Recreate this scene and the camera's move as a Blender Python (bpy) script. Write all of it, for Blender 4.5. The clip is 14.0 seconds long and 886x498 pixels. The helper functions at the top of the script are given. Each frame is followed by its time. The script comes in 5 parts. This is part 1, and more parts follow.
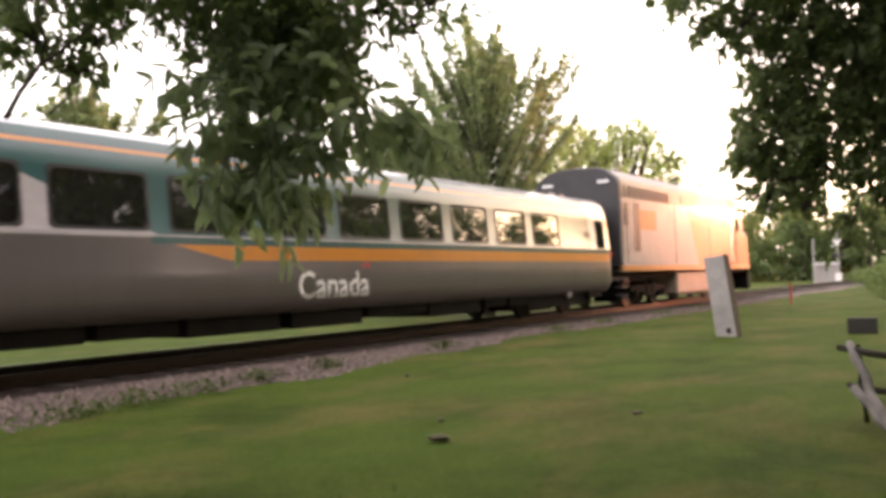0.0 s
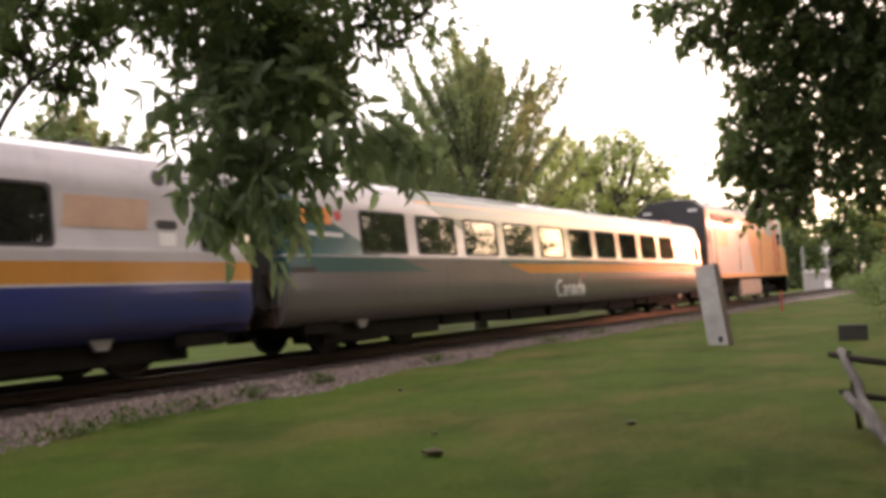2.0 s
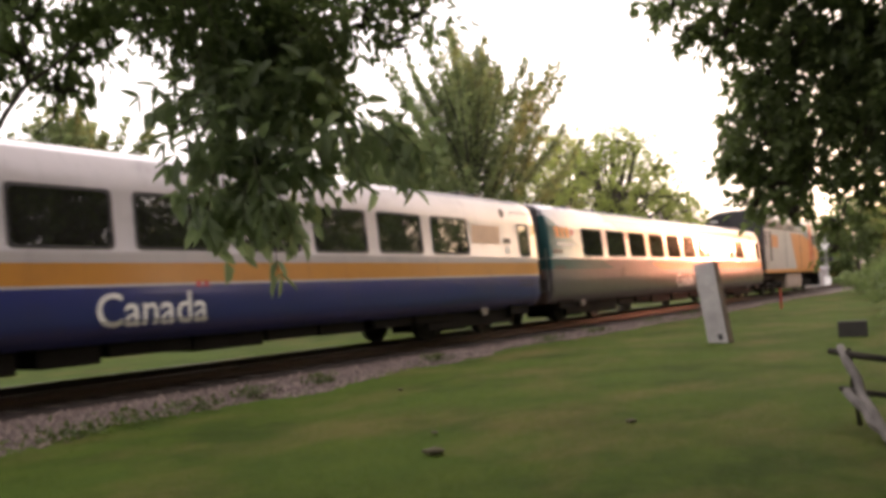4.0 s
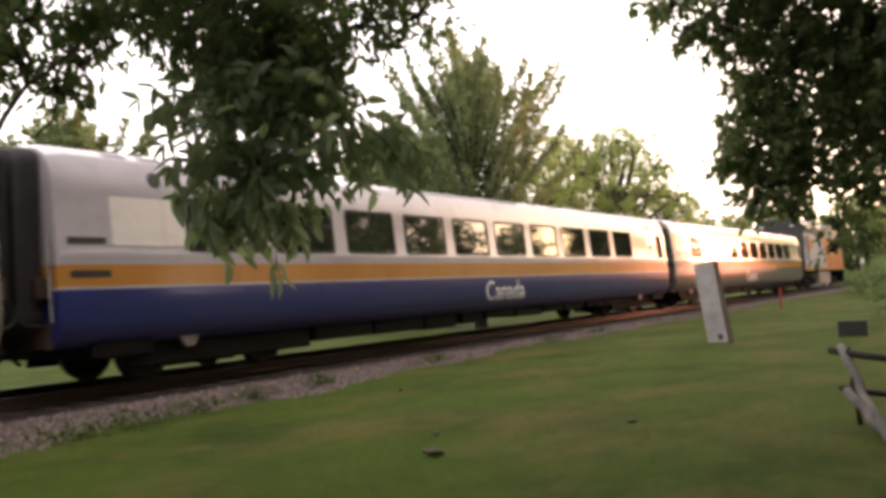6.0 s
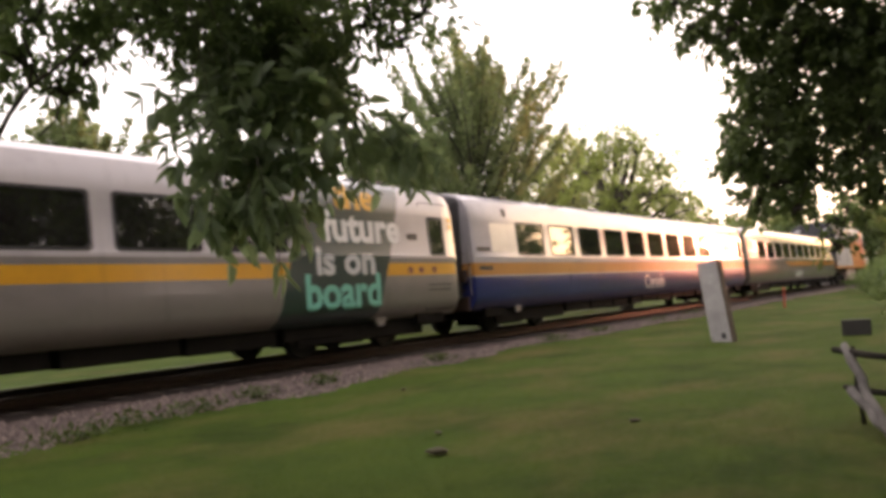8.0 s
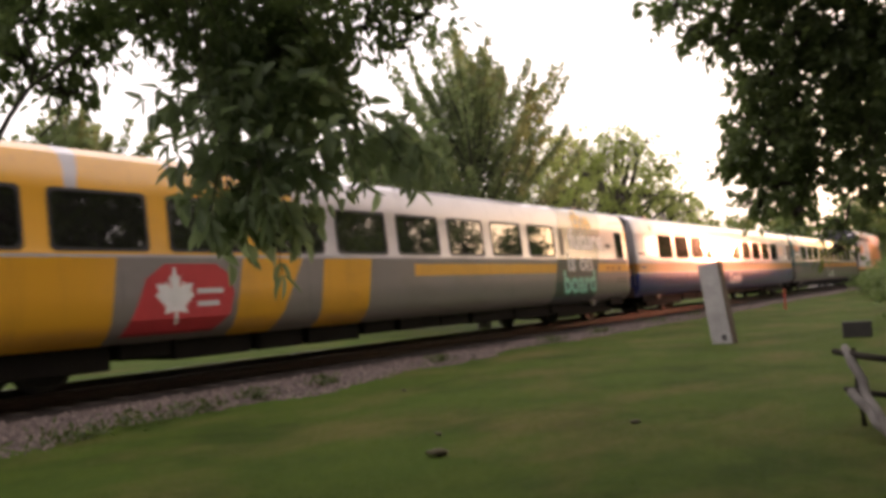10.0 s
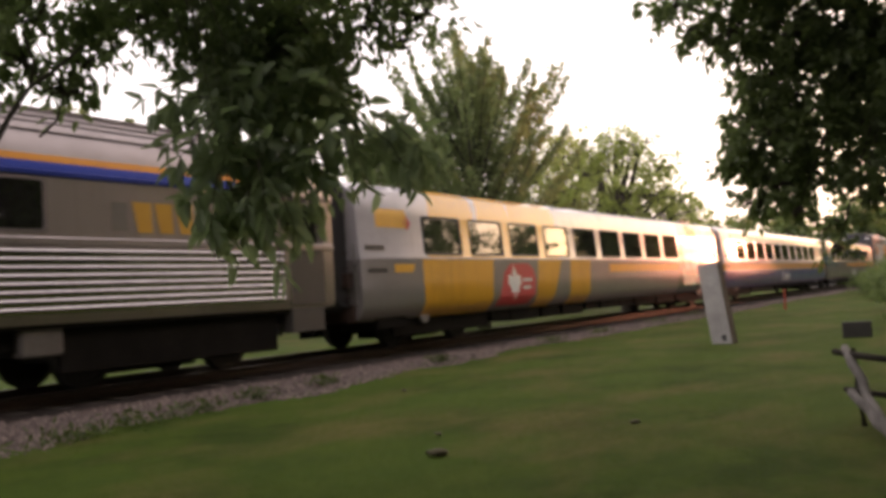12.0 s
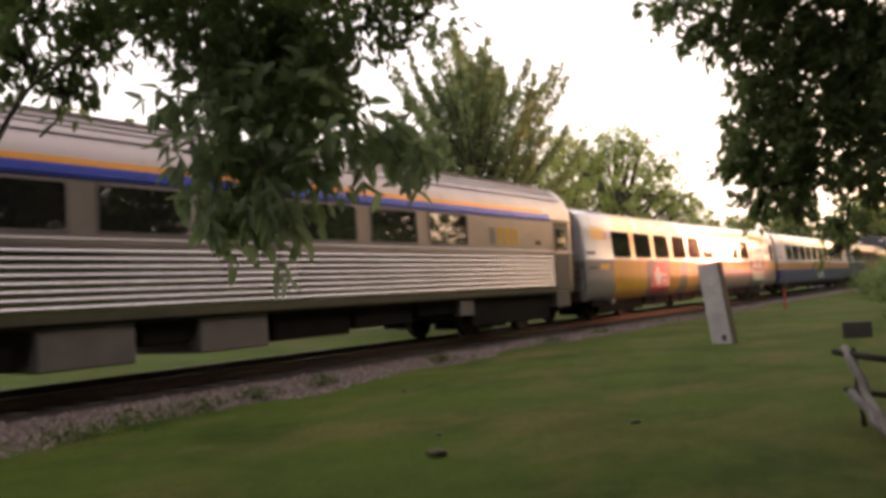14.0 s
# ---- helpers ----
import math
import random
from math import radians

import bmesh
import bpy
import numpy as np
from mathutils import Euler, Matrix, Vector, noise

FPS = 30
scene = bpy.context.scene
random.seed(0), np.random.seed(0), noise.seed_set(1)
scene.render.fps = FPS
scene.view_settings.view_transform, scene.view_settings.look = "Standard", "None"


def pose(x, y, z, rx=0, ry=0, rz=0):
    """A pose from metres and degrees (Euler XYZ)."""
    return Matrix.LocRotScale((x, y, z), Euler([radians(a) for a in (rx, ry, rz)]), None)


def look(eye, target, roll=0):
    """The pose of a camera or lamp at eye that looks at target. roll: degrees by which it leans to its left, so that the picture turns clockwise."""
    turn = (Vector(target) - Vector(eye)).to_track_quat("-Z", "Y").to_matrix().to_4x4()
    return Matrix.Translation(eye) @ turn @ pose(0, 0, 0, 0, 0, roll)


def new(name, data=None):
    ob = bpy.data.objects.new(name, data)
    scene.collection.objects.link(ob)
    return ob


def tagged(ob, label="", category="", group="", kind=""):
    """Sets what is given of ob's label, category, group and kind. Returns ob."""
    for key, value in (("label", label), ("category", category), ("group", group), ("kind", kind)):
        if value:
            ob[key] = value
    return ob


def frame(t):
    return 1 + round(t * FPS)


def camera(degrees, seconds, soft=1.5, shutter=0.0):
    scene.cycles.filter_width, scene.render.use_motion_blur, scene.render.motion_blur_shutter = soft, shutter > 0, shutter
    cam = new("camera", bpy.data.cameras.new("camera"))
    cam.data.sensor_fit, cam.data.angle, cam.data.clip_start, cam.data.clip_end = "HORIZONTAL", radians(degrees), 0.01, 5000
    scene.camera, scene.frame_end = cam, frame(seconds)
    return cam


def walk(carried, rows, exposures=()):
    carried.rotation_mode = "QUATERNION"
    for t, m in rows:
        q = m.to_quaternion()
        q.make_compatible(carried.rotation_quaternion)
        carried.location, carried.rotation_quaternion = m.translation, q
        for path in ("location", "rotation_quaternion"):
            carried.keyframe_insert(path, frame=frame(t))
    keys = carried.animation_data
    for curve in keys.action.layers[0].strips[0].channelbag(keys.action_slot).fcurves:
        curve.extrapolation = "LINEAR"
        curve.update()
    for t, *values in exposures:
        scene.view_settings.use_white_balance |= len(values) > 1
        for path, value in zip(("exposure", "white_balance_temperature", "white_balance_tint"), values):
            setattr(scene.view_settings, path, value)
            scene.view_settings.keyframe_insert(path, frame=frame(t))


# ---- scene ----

# ---------------- camera and its walk ----------------
EYE = (0.0, 0.0, 1.065)


def aim(azimuth, elevation, roll):
    """The camera's pose by compass: degrees from the track's direction, degrees up, degrees of roll."""
    a, e = radians(azimuth), radians(elevation)
    way = Vector((math.cos(a) * math.cos(e), math.sin(a) * math.cos(e), math.sin(e)))
    return look(EYE, Vector(EYE) + way * 10, roll)


cam = camera(54.86, 14.0, soft=4.0, shutter=0.4)
walk(cam, [
    (0.0, aim(33.936, 2.230, -1.952)),
    (0.5, aim(34.151, 2.274, -2.161)),
    (1.0, aim(34.014, 2.651, -2.325)),
    (1.5, aim(33.579, 2.914, -2.566)),
    (2.0, aim(33.299, 3.076, -2.821)),
    (2.5, aim(33.269, 3.067, -2.962)),
    (3.0, aim(33.270, 3.030, -3.051)),
    (5.5, aim(33.237, 3.069, -3.343)),
    (6.5, aim(33.242, 3.063, -3.374)),
    (7.5, aim(33.253, 3.071, -3.360)),
    (8.0, aim(33.441, 3.038, -3.420)),
    (10.5, aim(33.474, 3.115, -3.298)),
    (14.0, aim(33.477, 3.118, -3.290)),
], exposures=[(0.0, 2.16, 6850, 21), (1.5, 1.92, 6850, 21), (3.0, 1.76, 6850, 21), (6.5, 1.69, 6850, 21), (7.5, 1.66, 6850, 21), (10.5, 1.35, 6850, 21), (14.0, 1.26, 6850, 21)])

# ---------------- world and sun ----------------
SUN_AZ, SUN_EL = -15.0, 5.0
world = bpy.data.worlds.new("evening_sky")
scene.world = world
world.use_nodes = True
wn, wl = world.node_tree.nodes, world.node_tree.links
sky = wn.new("ShaderNodeTexSky")
sky.sky_type = "NISHITA"
sky.sun_disc = False
sky.sun_elevation = radians(SUN_EL)
sky.sun_rotation = radians(90 - SUN_AZ)
sky.air_density, sky.dust_density, sky.ozone_density = 1.0, 4.0, 1.0
wn["Background"].inputs["Strength"].default_value = 0.22
haze = wn.new("ShaderNodeMix")            # thin bright cloud over the whole sky
haze.data_type = "RGBA"
haze.inputs[0].default_value = 0.71
haze.inputs[7].default_value = (4.0, 3.75, 3.68, 1)
wl.new(sky.outputs["Color"], haze.inputs[6])
wl.new(haze.outputs[2], wn["Background"].inputs["Color"])

sun = new("sun", bpy.data.lights.new("sun", "SUN"))
sun.data.energy = 1.9
sun.data.angle = radians(2.5)
sun.data.color = (1.0, 0.35, 0.20)
sa, se = radians(SUN_AZ), radians(SUN_EL)
sun.matrix_world = look((math.cos(sa) * math.cos(se) * 50, math.sin(sa) * math.cos(se) * 50, math.sin(se) * 50), (0, 0, 0))


# ---------------- materials ----------------
def nodes_of(name):
    m = bpy.data.materials.new(name)
    m.use_nodes = True
    return m, m.node_tree.nodes, m.node_tree.links, m.node_tree.nodes["Principled BSDF"]


def coords(n, l, scale=(1, 1, 1)):
    tc, mp = n.new("ShaderNodeTexCoord"), n.new("ShaderNodeMapping")
    mp.inputs["Scale"].default_value = scale
    l.new(tc.outputs["Object"], mp.inputs["Vector"])
    return mp.outputs["Vector"]


def noise_node(n, l, vec, scale, detail=4.0, rough=0.6):
    t = n.new("ShaderNodeTexNoise")
    t.inputs["Scale"].default_value, t.inputs["Detail"].default_value, t.inputs["Roughness"].default_value = scale, detail, rough
    l.new(vec, t.inputs["Vector"])
    return t.outputs["Fac"]


def mixed(n, l, fac, a, b, blend="MIX"):
    """A colour mix; a, b and fac are sockets or values."""
    m = n.new("ShaderNodeMix")
    m.data_type, m.blend_type = "RGBA", blend
    for key, v in ((0, fac), (6, a), (7, b)):
        if hasattr(v, "is_linked"):
            l.new(v, m.inputs[key])
        else:
            m.inputs[key].default_value = v if key == 0 else (*v, 1)
    return m.outputs[2]


def ramped(n, l, fac, lo, hi):
    r = n.new("ShaderNodeMapRange")
    r.inputs["From Min"].default_value, r.inputs["From Max"].default_value = lo, hi
    l.new(fac, r.inputs["Value"])
    return r.outputs["Result"]


def bumped(n, l, bsdf, height, strength, distance):
    b = n.new("ShaderNodeBump")
    b.inputs["Strength"].default_value, b.inputs["Distance"].default_value = strength, distance
    l.new(height, b.inputs["Height"])
    l.new(b.outputs["Normal"], bsdf.inputs["Normal"])


def surface(name, dark, light, rough=0.7, metal=0.0, coarse=2.0, fine=40.0, bump=0.3, depth=0.01, stretch=(1, 1, 1), spec=0.5):
    """A worn surface: two colours mixed by coarse stains and fine grain, with fine relief."""
    m, n, l, b = nodes_of(name)
    v = coords(n, l, stretch)
    big, small = noise_node(n, l, v, coarse), noise_node(n, l, v, fine, 6.0)
    c = mixed(n, l, ramped(n, l, big, 0.3, 0.7), dark, light)
    c = mixed(n, l, ramped(n, l, small, 0.35, 0.75), c, tuple(0.75 * (x + y) / 2 for x, y in zip(dark, light)))
    l.new(c, b.inputs["Base Color"])
    b.inputs["Metallic"].default_value = metal
    b.inputs["Specular IOR Level"].default_value = spec
    r = n.new("ShaderNodeMapRange")
    r.inputs["To Min"].default_value, r.inputs["To Max"].default_value = max(0.02, rough - 0.12), min(1, rough + 0.12)
    l.new(big, r.inputs["Value"])
    l.new(r.outputs["Result"], b.inputs["Roughness"])
    bumped(n, l, b, small, bump, depth)
    return m


def leafy(name, dark, light, rough=0.55, through_light=0.35):
    """Leaves: each its own green, some light passing through."""
    m, n, l, b = nodes_of(name)
    g = n.new("ShaderNodeNewGeometry")
    c = mixed(n, l, g.outputs["Random Per Island"], dark, light)
    v = coords(n, l)
    c = mixed(n, l, ramped(n, l, noise_node(n, l, v, 0.9), 0.4, 0.7), c, tuple(0.85 * x for x in dark))
    l.new(c, b.inputs["Base Color"])
    b.inputs["Roughness"].default_value = rough
    b.inputs["Specular IOR Level"].default_value = 0.35
    t = n.new("ShaderNodeBsdfTranslucent")
    l.new(mixed(n, l, 0.5, c, (0.17, 0.25, 0.05)), t.inputs["Color"])
    x = n.new("ShaderNodeMixShader")
    x.inputs[0].default_value = through_light
    l.new(b.outputs[0], x.inputs[1])
    l.new(t.outputs[0], x.inputs[2])
    l.new(x.outputs[0], n["Material Output"].inputs["Surface"])
    return m


def livery(name, base, regions, rough=0.28, metal=0.0, grime=(0.05, 0.045, 0.04), coat=0.75):
    """Car paint. regions: (colour, half-planes); a half-plane (a, b, c) holds where a*x + b*z + c > 0, along the car and up."""
    m, n, l, b = nodes_of(name)
    tc = n.new("ShaderNodeTexCoord")
    sep = n.new("ShaderNodeSeparateXYZ")
    l.new(tc.outputs["Object"], sep.inputs[0])

    def math_node(op, p, q):
        k = n.new("ShaderNodeMath")
        k.operation = op
        for i, s in ((0, p), (1, q)):
            if hasattr(s, "is_linked"):
                l.new(s, k.inputs[i])
            else:
                k.inputs[i].default_value = s
        return k.outputs[0]

    colour = None
    for tint, planes in regions:
        inside = None
        for a, bb, c in planes:
            d = math_node("ADD", math_node("ADD", math_node("MULTIPLY", sep.outputs[0], a), math_node("MULTIPLY", sep.outputs[2], bb)), c)
            step = math_node("GREATER_THAN", d, 0.0)
            inside = step if inside is None else math_node("MULTIPLY", inside, step)
        colour = mixed(n, l, inside, base if colour is None else colour, tint)
    if colour is None:
        colour = mixed(n, l, 0.0, base, base)
    v = coords(n, l, (0.5, 1, 1))
    big = noise_node(n, l, v, 1.3, 5.0)
    streak = noise_node(n, l, coords(n, l, (6, 6, 0.4)), 1.0, 6.0)
    colour = mixed(n, l, ramped(n, l, big, 0.5, 1.5), colour, grime)
    colour = mixed(n, l, ramped(n, l, streak, 0.55, 1.6), colour, grime)
    l.new(colour, b.inputs["Base Color"])
    b.inputs["Metallic"].default_value = metal
    b.inputs["Coat Weight"].default_value = coat if metal == 0 else 0.0
    b.inputs["Coat Roughness"].default_value = 0.13
    r = n.new("ShaderNodeMapRange")
    r.inputs["To Min"].default_value, r.inputs["To Max"].default_value = rough - 0.06, rough + 0.14
    l.new(streak, r.inputs["Value"])
    l.new(r.outputs["Result"], b.inputs["Roughness"])
    bumped(n, l, b, noise_node(n, l, coords(n, l, (0.6, 1, 1)), 2.5, 2.0), 0.10, 0.01)
    return m


def plain(name, colour, rough=0.5, metal=0.0, spec=0.5):
    return surface(name, tuple(0.8 * c for c in colour), tuple(min(1, 1.1 * c) for c in colour), rough, metal, 3.0, 60.0, 0.1, 0.003, spec=spec)


def lawn_mat(name, blades):
    """Mown grass: green, with soft darker and yellowed, dry patches; blades add each its own tint."""
    m, n, l, b = nodes_of(name)
    v = coords(n, l)
    c = mixed(n, l, ramped(n, l, noise_node(n, l, v, 0.35, 3.0), 0.35, 0.65), (0.023, 0.040, 0.0065), (0.041, 0.073, 0.0100))
    c = mixed(n, l, ramped(n, l, noise_node(n, l, v, 1.6, 4.0), 0.42, 0.72), c, (0.052, 0.080, 0.0110))
    dry = noise_node(n, l, coords(n, l, (0.6, 1.0, 1)), 0.75, 5.0)
    c = mixed(n, l, ramped(n, l, dry, 0.49, 0.78), c, (0.100, 0.082, 0.030))
    fine_grain = noise_node(n, l, v, 14.0, 6.0)
    if blades:
        g = n.new("ShaderNodeNewGeometry")
        c = mixed(n, l, ramped(n, l, g.outputs["Random Per Island"], -0.6, 1.4), c, (0.049, 0.082, 0.0115))
    else:
        c = mixed(n, l, ramped(n, l, fine_grain, 0.4, 1.1), c, (0.037, 0.055, 0.008))
        bumped(n, l, b, fine_grain, 0.5, 0.02)
    l.new(c, b.inputs["Base Color"])
    b.inputs["Roughness"].default_value = 0.95
    b.inputs["Specular IOR Level"].default_value = 0.06
    return m


GRASS_SOIL = lawn_mat("lawn_grass", False)
GRASS_BLADE = lawn_mat("grass_blade", True)


def ballast_mat():
    """Crushed pinkish stone; the strip between and beside the rails is coloured dark for oil, soot and the train's
    shade.
    """
    m, n, l, b = nodes_of("ballast_stone")
    v = coords(n, l)
    big, small = noise_node(n, l, v, 1.5), noise_node(n, l, v, 22.0, 6.0)
    c = mixed(n, l, ramped(n, l, big, 0.3, 0.7), (0.070, 0.052, 0.048), (0.16, 0.121, 0.110))
    c = mixed(n, l, ramped(n, l, small, 0.35, 0.75), c, (0.080, 0.061, 0.056))
    sep = n.new("ShaderNodeSeparateXYZ")
    l.new(v, sep.inputs[0])
    off = n.new("ShaderNodeMath")
    off.operation, off.inputs[1].default_value = "SUBTRACT", 12.3
    l.new(sep.outputs[1], off.inputs[0])
    dist = n.new("ShaderNodeMath")
    dist.operation = "ABSOLUTE"
    l.new(off.outputs[0], dist.inputs[0])
    rag = n.new("ShaderNodeMath")
    rag.operation = "MULTIPLY_ADD"
    rag.inputs[1].default_value = 0.7
    l.new(big, rag.inputs[0])
    l.new(dist.outputs[0], rag.inputs[2])
    # Dark strip: oily stone plus the shade under the train, as colour.
    c = mixed(n, l, ramped(n, l, rag.outputs[0], 1.95, 2.25), (0.022, 0.017, 0.015), c)
    l.new(c, b.inputs["Base Color"])
    b.inputs["Roughness"].default_value = 0.9
    b.inputs["Specular IOR Level"].default_value = 0.2
    bumped(n, l, b, small, 1.0, 0.03)
    return m


BALLAST = ballast_mat()
RAIL_STEEL = surface("rusty_rail_steel", (0.03, 0.02, 0.015), (0.07, 0.045, 0.032), 0.6, 0.5, 3.0, 40.0, 0.3, 0.004)
RAIL_HEAD = plain("worn_rail_head", (0.16, 0.145, 0.135), 0.5, 0.6)
BARE_STEEL = plain("bare_steel", (0.45, 0.43, 0.41), 0.3, 1.0)
TIE_WOOD = surface("creosoted_wood", (0.02, 0.016, 0.013), (0.06, 0.05, 0.042), 0.9, 0, 3.0, 50.0, 0.6, 0.01, (0.3, 3, 3))
BARK = surface("bark", (0.035, 0.028, 0.022), (0.10, 0.085, 0.07), 0.95, 0, 4.0, 30.0, 0.9, 0.02, (1, 1, 0.3))
UNDERGEAR = surface("sooty_undergear", (0.006, 0.0055, 0.005), (0.018, 0.016, 0.014), 0.9, 0.0, 2.0, 20.0, 0.4, 0.01, spec=0.08)
WHEEL_STEEL = surface("worn_wheel_steel", (0.012, 0.011, 0.010), (0.035, 0.03, 0.026), 0.6, 0.3, 3.0, 30.0, 0.2, 0.005)
RUBBER = plain("black_rubber", (0.018, 0.018, 0.019), 0.7)
WHITE_PAINT = surface("peeling_white_paint", (0.26, 0.25, 0.24), (0.52, 0.50, 0.48), 0.8, 0, 2.5, 30.0, 0.6, 0.006)
WEATHERED = surface("weathered_grey_wood", (0.05, 0.045, 0.04), (0.26, 0.24, 0.22), 0.95, 0, 3.0, 45.0, 0.8, 0.01, (1, 1, 0.2))
LEAF_NEAR = leafy("ash_leaf", (0.14, 0.19, 0.10), (0.31, 0.39, 0.19), through_light=0.64)
# Bough leaves are lightened to put the haze over them into their colour.
LEAF_BOUGH = leafy("hazed_bough_leaf", (0.20, 0.26, 0.165), (0.38, 0.46, 0.28), through_light=0.62)
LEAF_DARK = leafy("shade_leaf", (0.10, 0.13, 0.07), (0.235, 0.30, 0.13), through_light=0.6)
LEAF_FAR = leafy("distant_leaf", (0.105, 0.145, 0.066), (0.235, 0.30, 0.135), through_light=0.62)
# The next two leaf colours hold the bright evening haze over the far trees.
LEAF_LIME = leafy("hazed_lime_leaf", (0.36, 0.41, 0.13), (0.60, 0.65, 0.24), through_light=0.74)
LEAF_PALE = leafy("hazed_feathery_leaf", (0.20, 0.24, 0.135), (0.39, 0.44, 0.25), through_light=0.7)
WEED = leafy("weed_leaf", (0.028, 0.042, 0.012), (0.06, 0.085, 0.022), through_light=0.3)


def glass_mat():
    m, n, l, b = nodes_of("tinted_window_glass")
    b.inputs["Base Color"].default_value = (0.012, 0.011, 0.012, 1)
    b.inputs["Roughness"].default_value = 0.03
    b.inputs["Transmission Weight"].default_value = 0.12
    b.inputs["IOR"].default_value = 1.52
    b.inputs["Specular IOR Level"].default_value = 0.8
    bumped(n, l, b, noise_node(n, l, coords(n, l), 1.2, 1.0), 0.05, 0.01)
    return m


GLASS = glass_mat()


# ---------------- mesh helpers ----------------
def mesh_from(name, verts, faces, material, smooth=False):
    me = bpy.data.meshes.new(name)
    me.from_pydata([tuple(v) for v in verts], [], faces)
    me.update()
    mats = material if isinstance(material, (list, tuple)) else [material]
    for m in mats:
        me.materials.append(m)
    if smooth:
        me.shade_smooth()
    return me


def part(name, bm, material, parent=None, label="", at=None, smooth=False):
    """Links a bmesh (or a finished mesh) as one mesh object under a thing or a part."""
    if isinstance(bm, bpy.types.Mesh):
        me = bm
    else:
        me = bpy.data.meshes.new(name)
        bm.normal_update()
        bm.to_mesh(me)
        bm.free()
        me.materials.append(material)
        if smooth:
            me.shade_smooth()
    ob = new(name, me)
    if parent is not None:
        ob.parent = parent
    if at is not None:
        ob.matrix_basis = at
    if label:
        ob["label"] = label
    return ob


def thing(name, label, category, group="", at=None, kind=""):
    ob = new(name)
    ob.empty_display_size = 0.2
    if at is not None:
        ob.matrix_basis = at
    return tagged(ob, label, category, group, kind)


def add_box(bm, x0, x1, y0, y1, z0, z1, bevel=0.0):
    r = bmesh.ops.create_cube(bm, size=1.0)
    vs = r["verts"]
    bmesh.ops.scale(bm, vec=(x1 - x0, y1 - y0, z1 - z0), verts=vs)
    bmesh.ops.translate(bm, vec=((x0 + x1) / 2, (y0 + y1) / 2, (z0 + z1) / 2), verts=vs)
    if bevel:
        es = {e for v in vs for e in v.link_edges}
        bmesh.ops.bevel(bm, geom=list(es), offset=bevel, segments=2, affect="EDGES", profile=0.5)


def box(x0, x1, y0, y1, z0, z1, bevel=0.0):
    bm = bmesh.new()
    add_box(bm, x0, x1, y0, y1, z0, z1, bevel)
    return bm


def add_rod(bm, a, b, r0, r1=None, sides=10):
    a, b = Vector(a), Vector(b)
    d = b - a
    m = Matrix.Translation((a + b) / 2) @ d.to_track_quat("Z", "Y").to_matrix().to_4x4()
    bmesh.ops.create_cone(bm, cap_ends=True, segments=sides, radius1=r0, radius2=r0 if r1 is None else r1, depth=d.length, matrix=m)


def rod(a, b, r0, r1=None, sides=10):
    bm = bmesh.new()
    add_rod(bm, a, b, r0, r1, sides)
    return bm


def outline(pts, y0, y1):
    """A flat plate of the x-z outline pts, from y0 to y1."""
    bm = bmesh.new()
    f = bm.faces.new([bm.verts.new((x, y0, z)) for x, z in pts])
    r = bmesh.ops.extrude_face_region(bm, geom=[f])
    bmesh.ops.translate(bm, vec=(0, y1 - y0, 0), verts=[v for v in r["geom"] if isinstance(v, bmesh.types.BMVert)])
    bmesh.ops.recalc_face_normals(bm, faces=bm.faces)
    return bm


def tube_mesh(name, path, radii, material, sides=7):
    """A tapered, bent tube along a path of points."""
    verts, faces = [], []
    for i, (p, r) in enumerate(zip(path, radii)):
        d = Vector(path[min(i + 1, len(path) - 1)]) - Vector(path[max(i - 1, 0)])
        q = d.to_track_quat("Z", "Y")
        for k in range(sides):
            a = 2 * math.pi * k / sides
            verts.append(Vector(p) + q @ Vector((r * math.cos(a), r * math.sin(a), 0)))
        if i:
            for k in range(sides):
                k2 = (k + 1) % sides
                faces.append(((i - 1) * sides + k, (i - 1) * sides + k2, i * sides + k2, i * sides + k))
    faces.append(tuple(range(sides))[::-1])
    faces.append(tuple(range((len(path) - 1) * sides, len(path) * sides)))
    return mesh_from(name, verts, faces, material, True)


def leaf_cloud(name, places, ways, sizes, material, slim=0.3, droop=0.25, seed=1):
    """Many small pointed leaves, folded along the midrib, in one mesh."""
    g = np.random.default_rng(seed)
    n = len(places)
    d = ways / np.maximum(np.linalg.norm(ways, axis=1, keepdims=True), 1e-6)
    up = g.normal(size=(n, 3)) * 0.5 + np.array([0, 0, 1.0])
    side = np.cross(d, up)
    side /= np.maximum(np.linalg.norm(side, axis=1, keepdims=True), 1e-6)
    nor = np.cross(side, d)
    s = sizes[:, None]
    w = s * slim * g.uniform(0.8, 1.2, (n, 1))
    lift = nor * w * 0.35
    v = np.stack([places, places + d * s * 0.3 + side * w + lift, places + d * s * 0.7 + side * w * 0.75 + lift * 0.6 - nor * s * droop * 0.4,
                  places + d * s - nor * s * droop, places + d * s * 0.7 - side * w * 0.75 + lift * 0.6 - nor * s * droop * 0.4,
                  places + d * s * 0.3 - side * w + lift], axis=1)
    base = (np.arange(n) * 6)[:, None]
    quads = np.concatenate([base + np.array([[0, 1, 2, 3]]), base + np.array([[0, 3, 4, 5]])])
    me = bpy.data.meshes.new(name)
    me.vertices.add(n * 6)
    me.vertices.foreach_set("co", v.reshape(-1))
    me.loops.add(len(quads) * 4)
    me.loops.foreach_set("vertex_index", quads.reshape(-1).astype(np.int32))
    me.polygons.add(len(quads))
    me.polygons.foreach_set("loop_start", np.arange(len(quads), dtype=np.int32) * 4)
    me.polygons.foreach_set("loop_total", np.full(len(quads), 4, dtype=np.int32))
    me.update(calc_edges=True)
    me.materials.append(material)
    return me


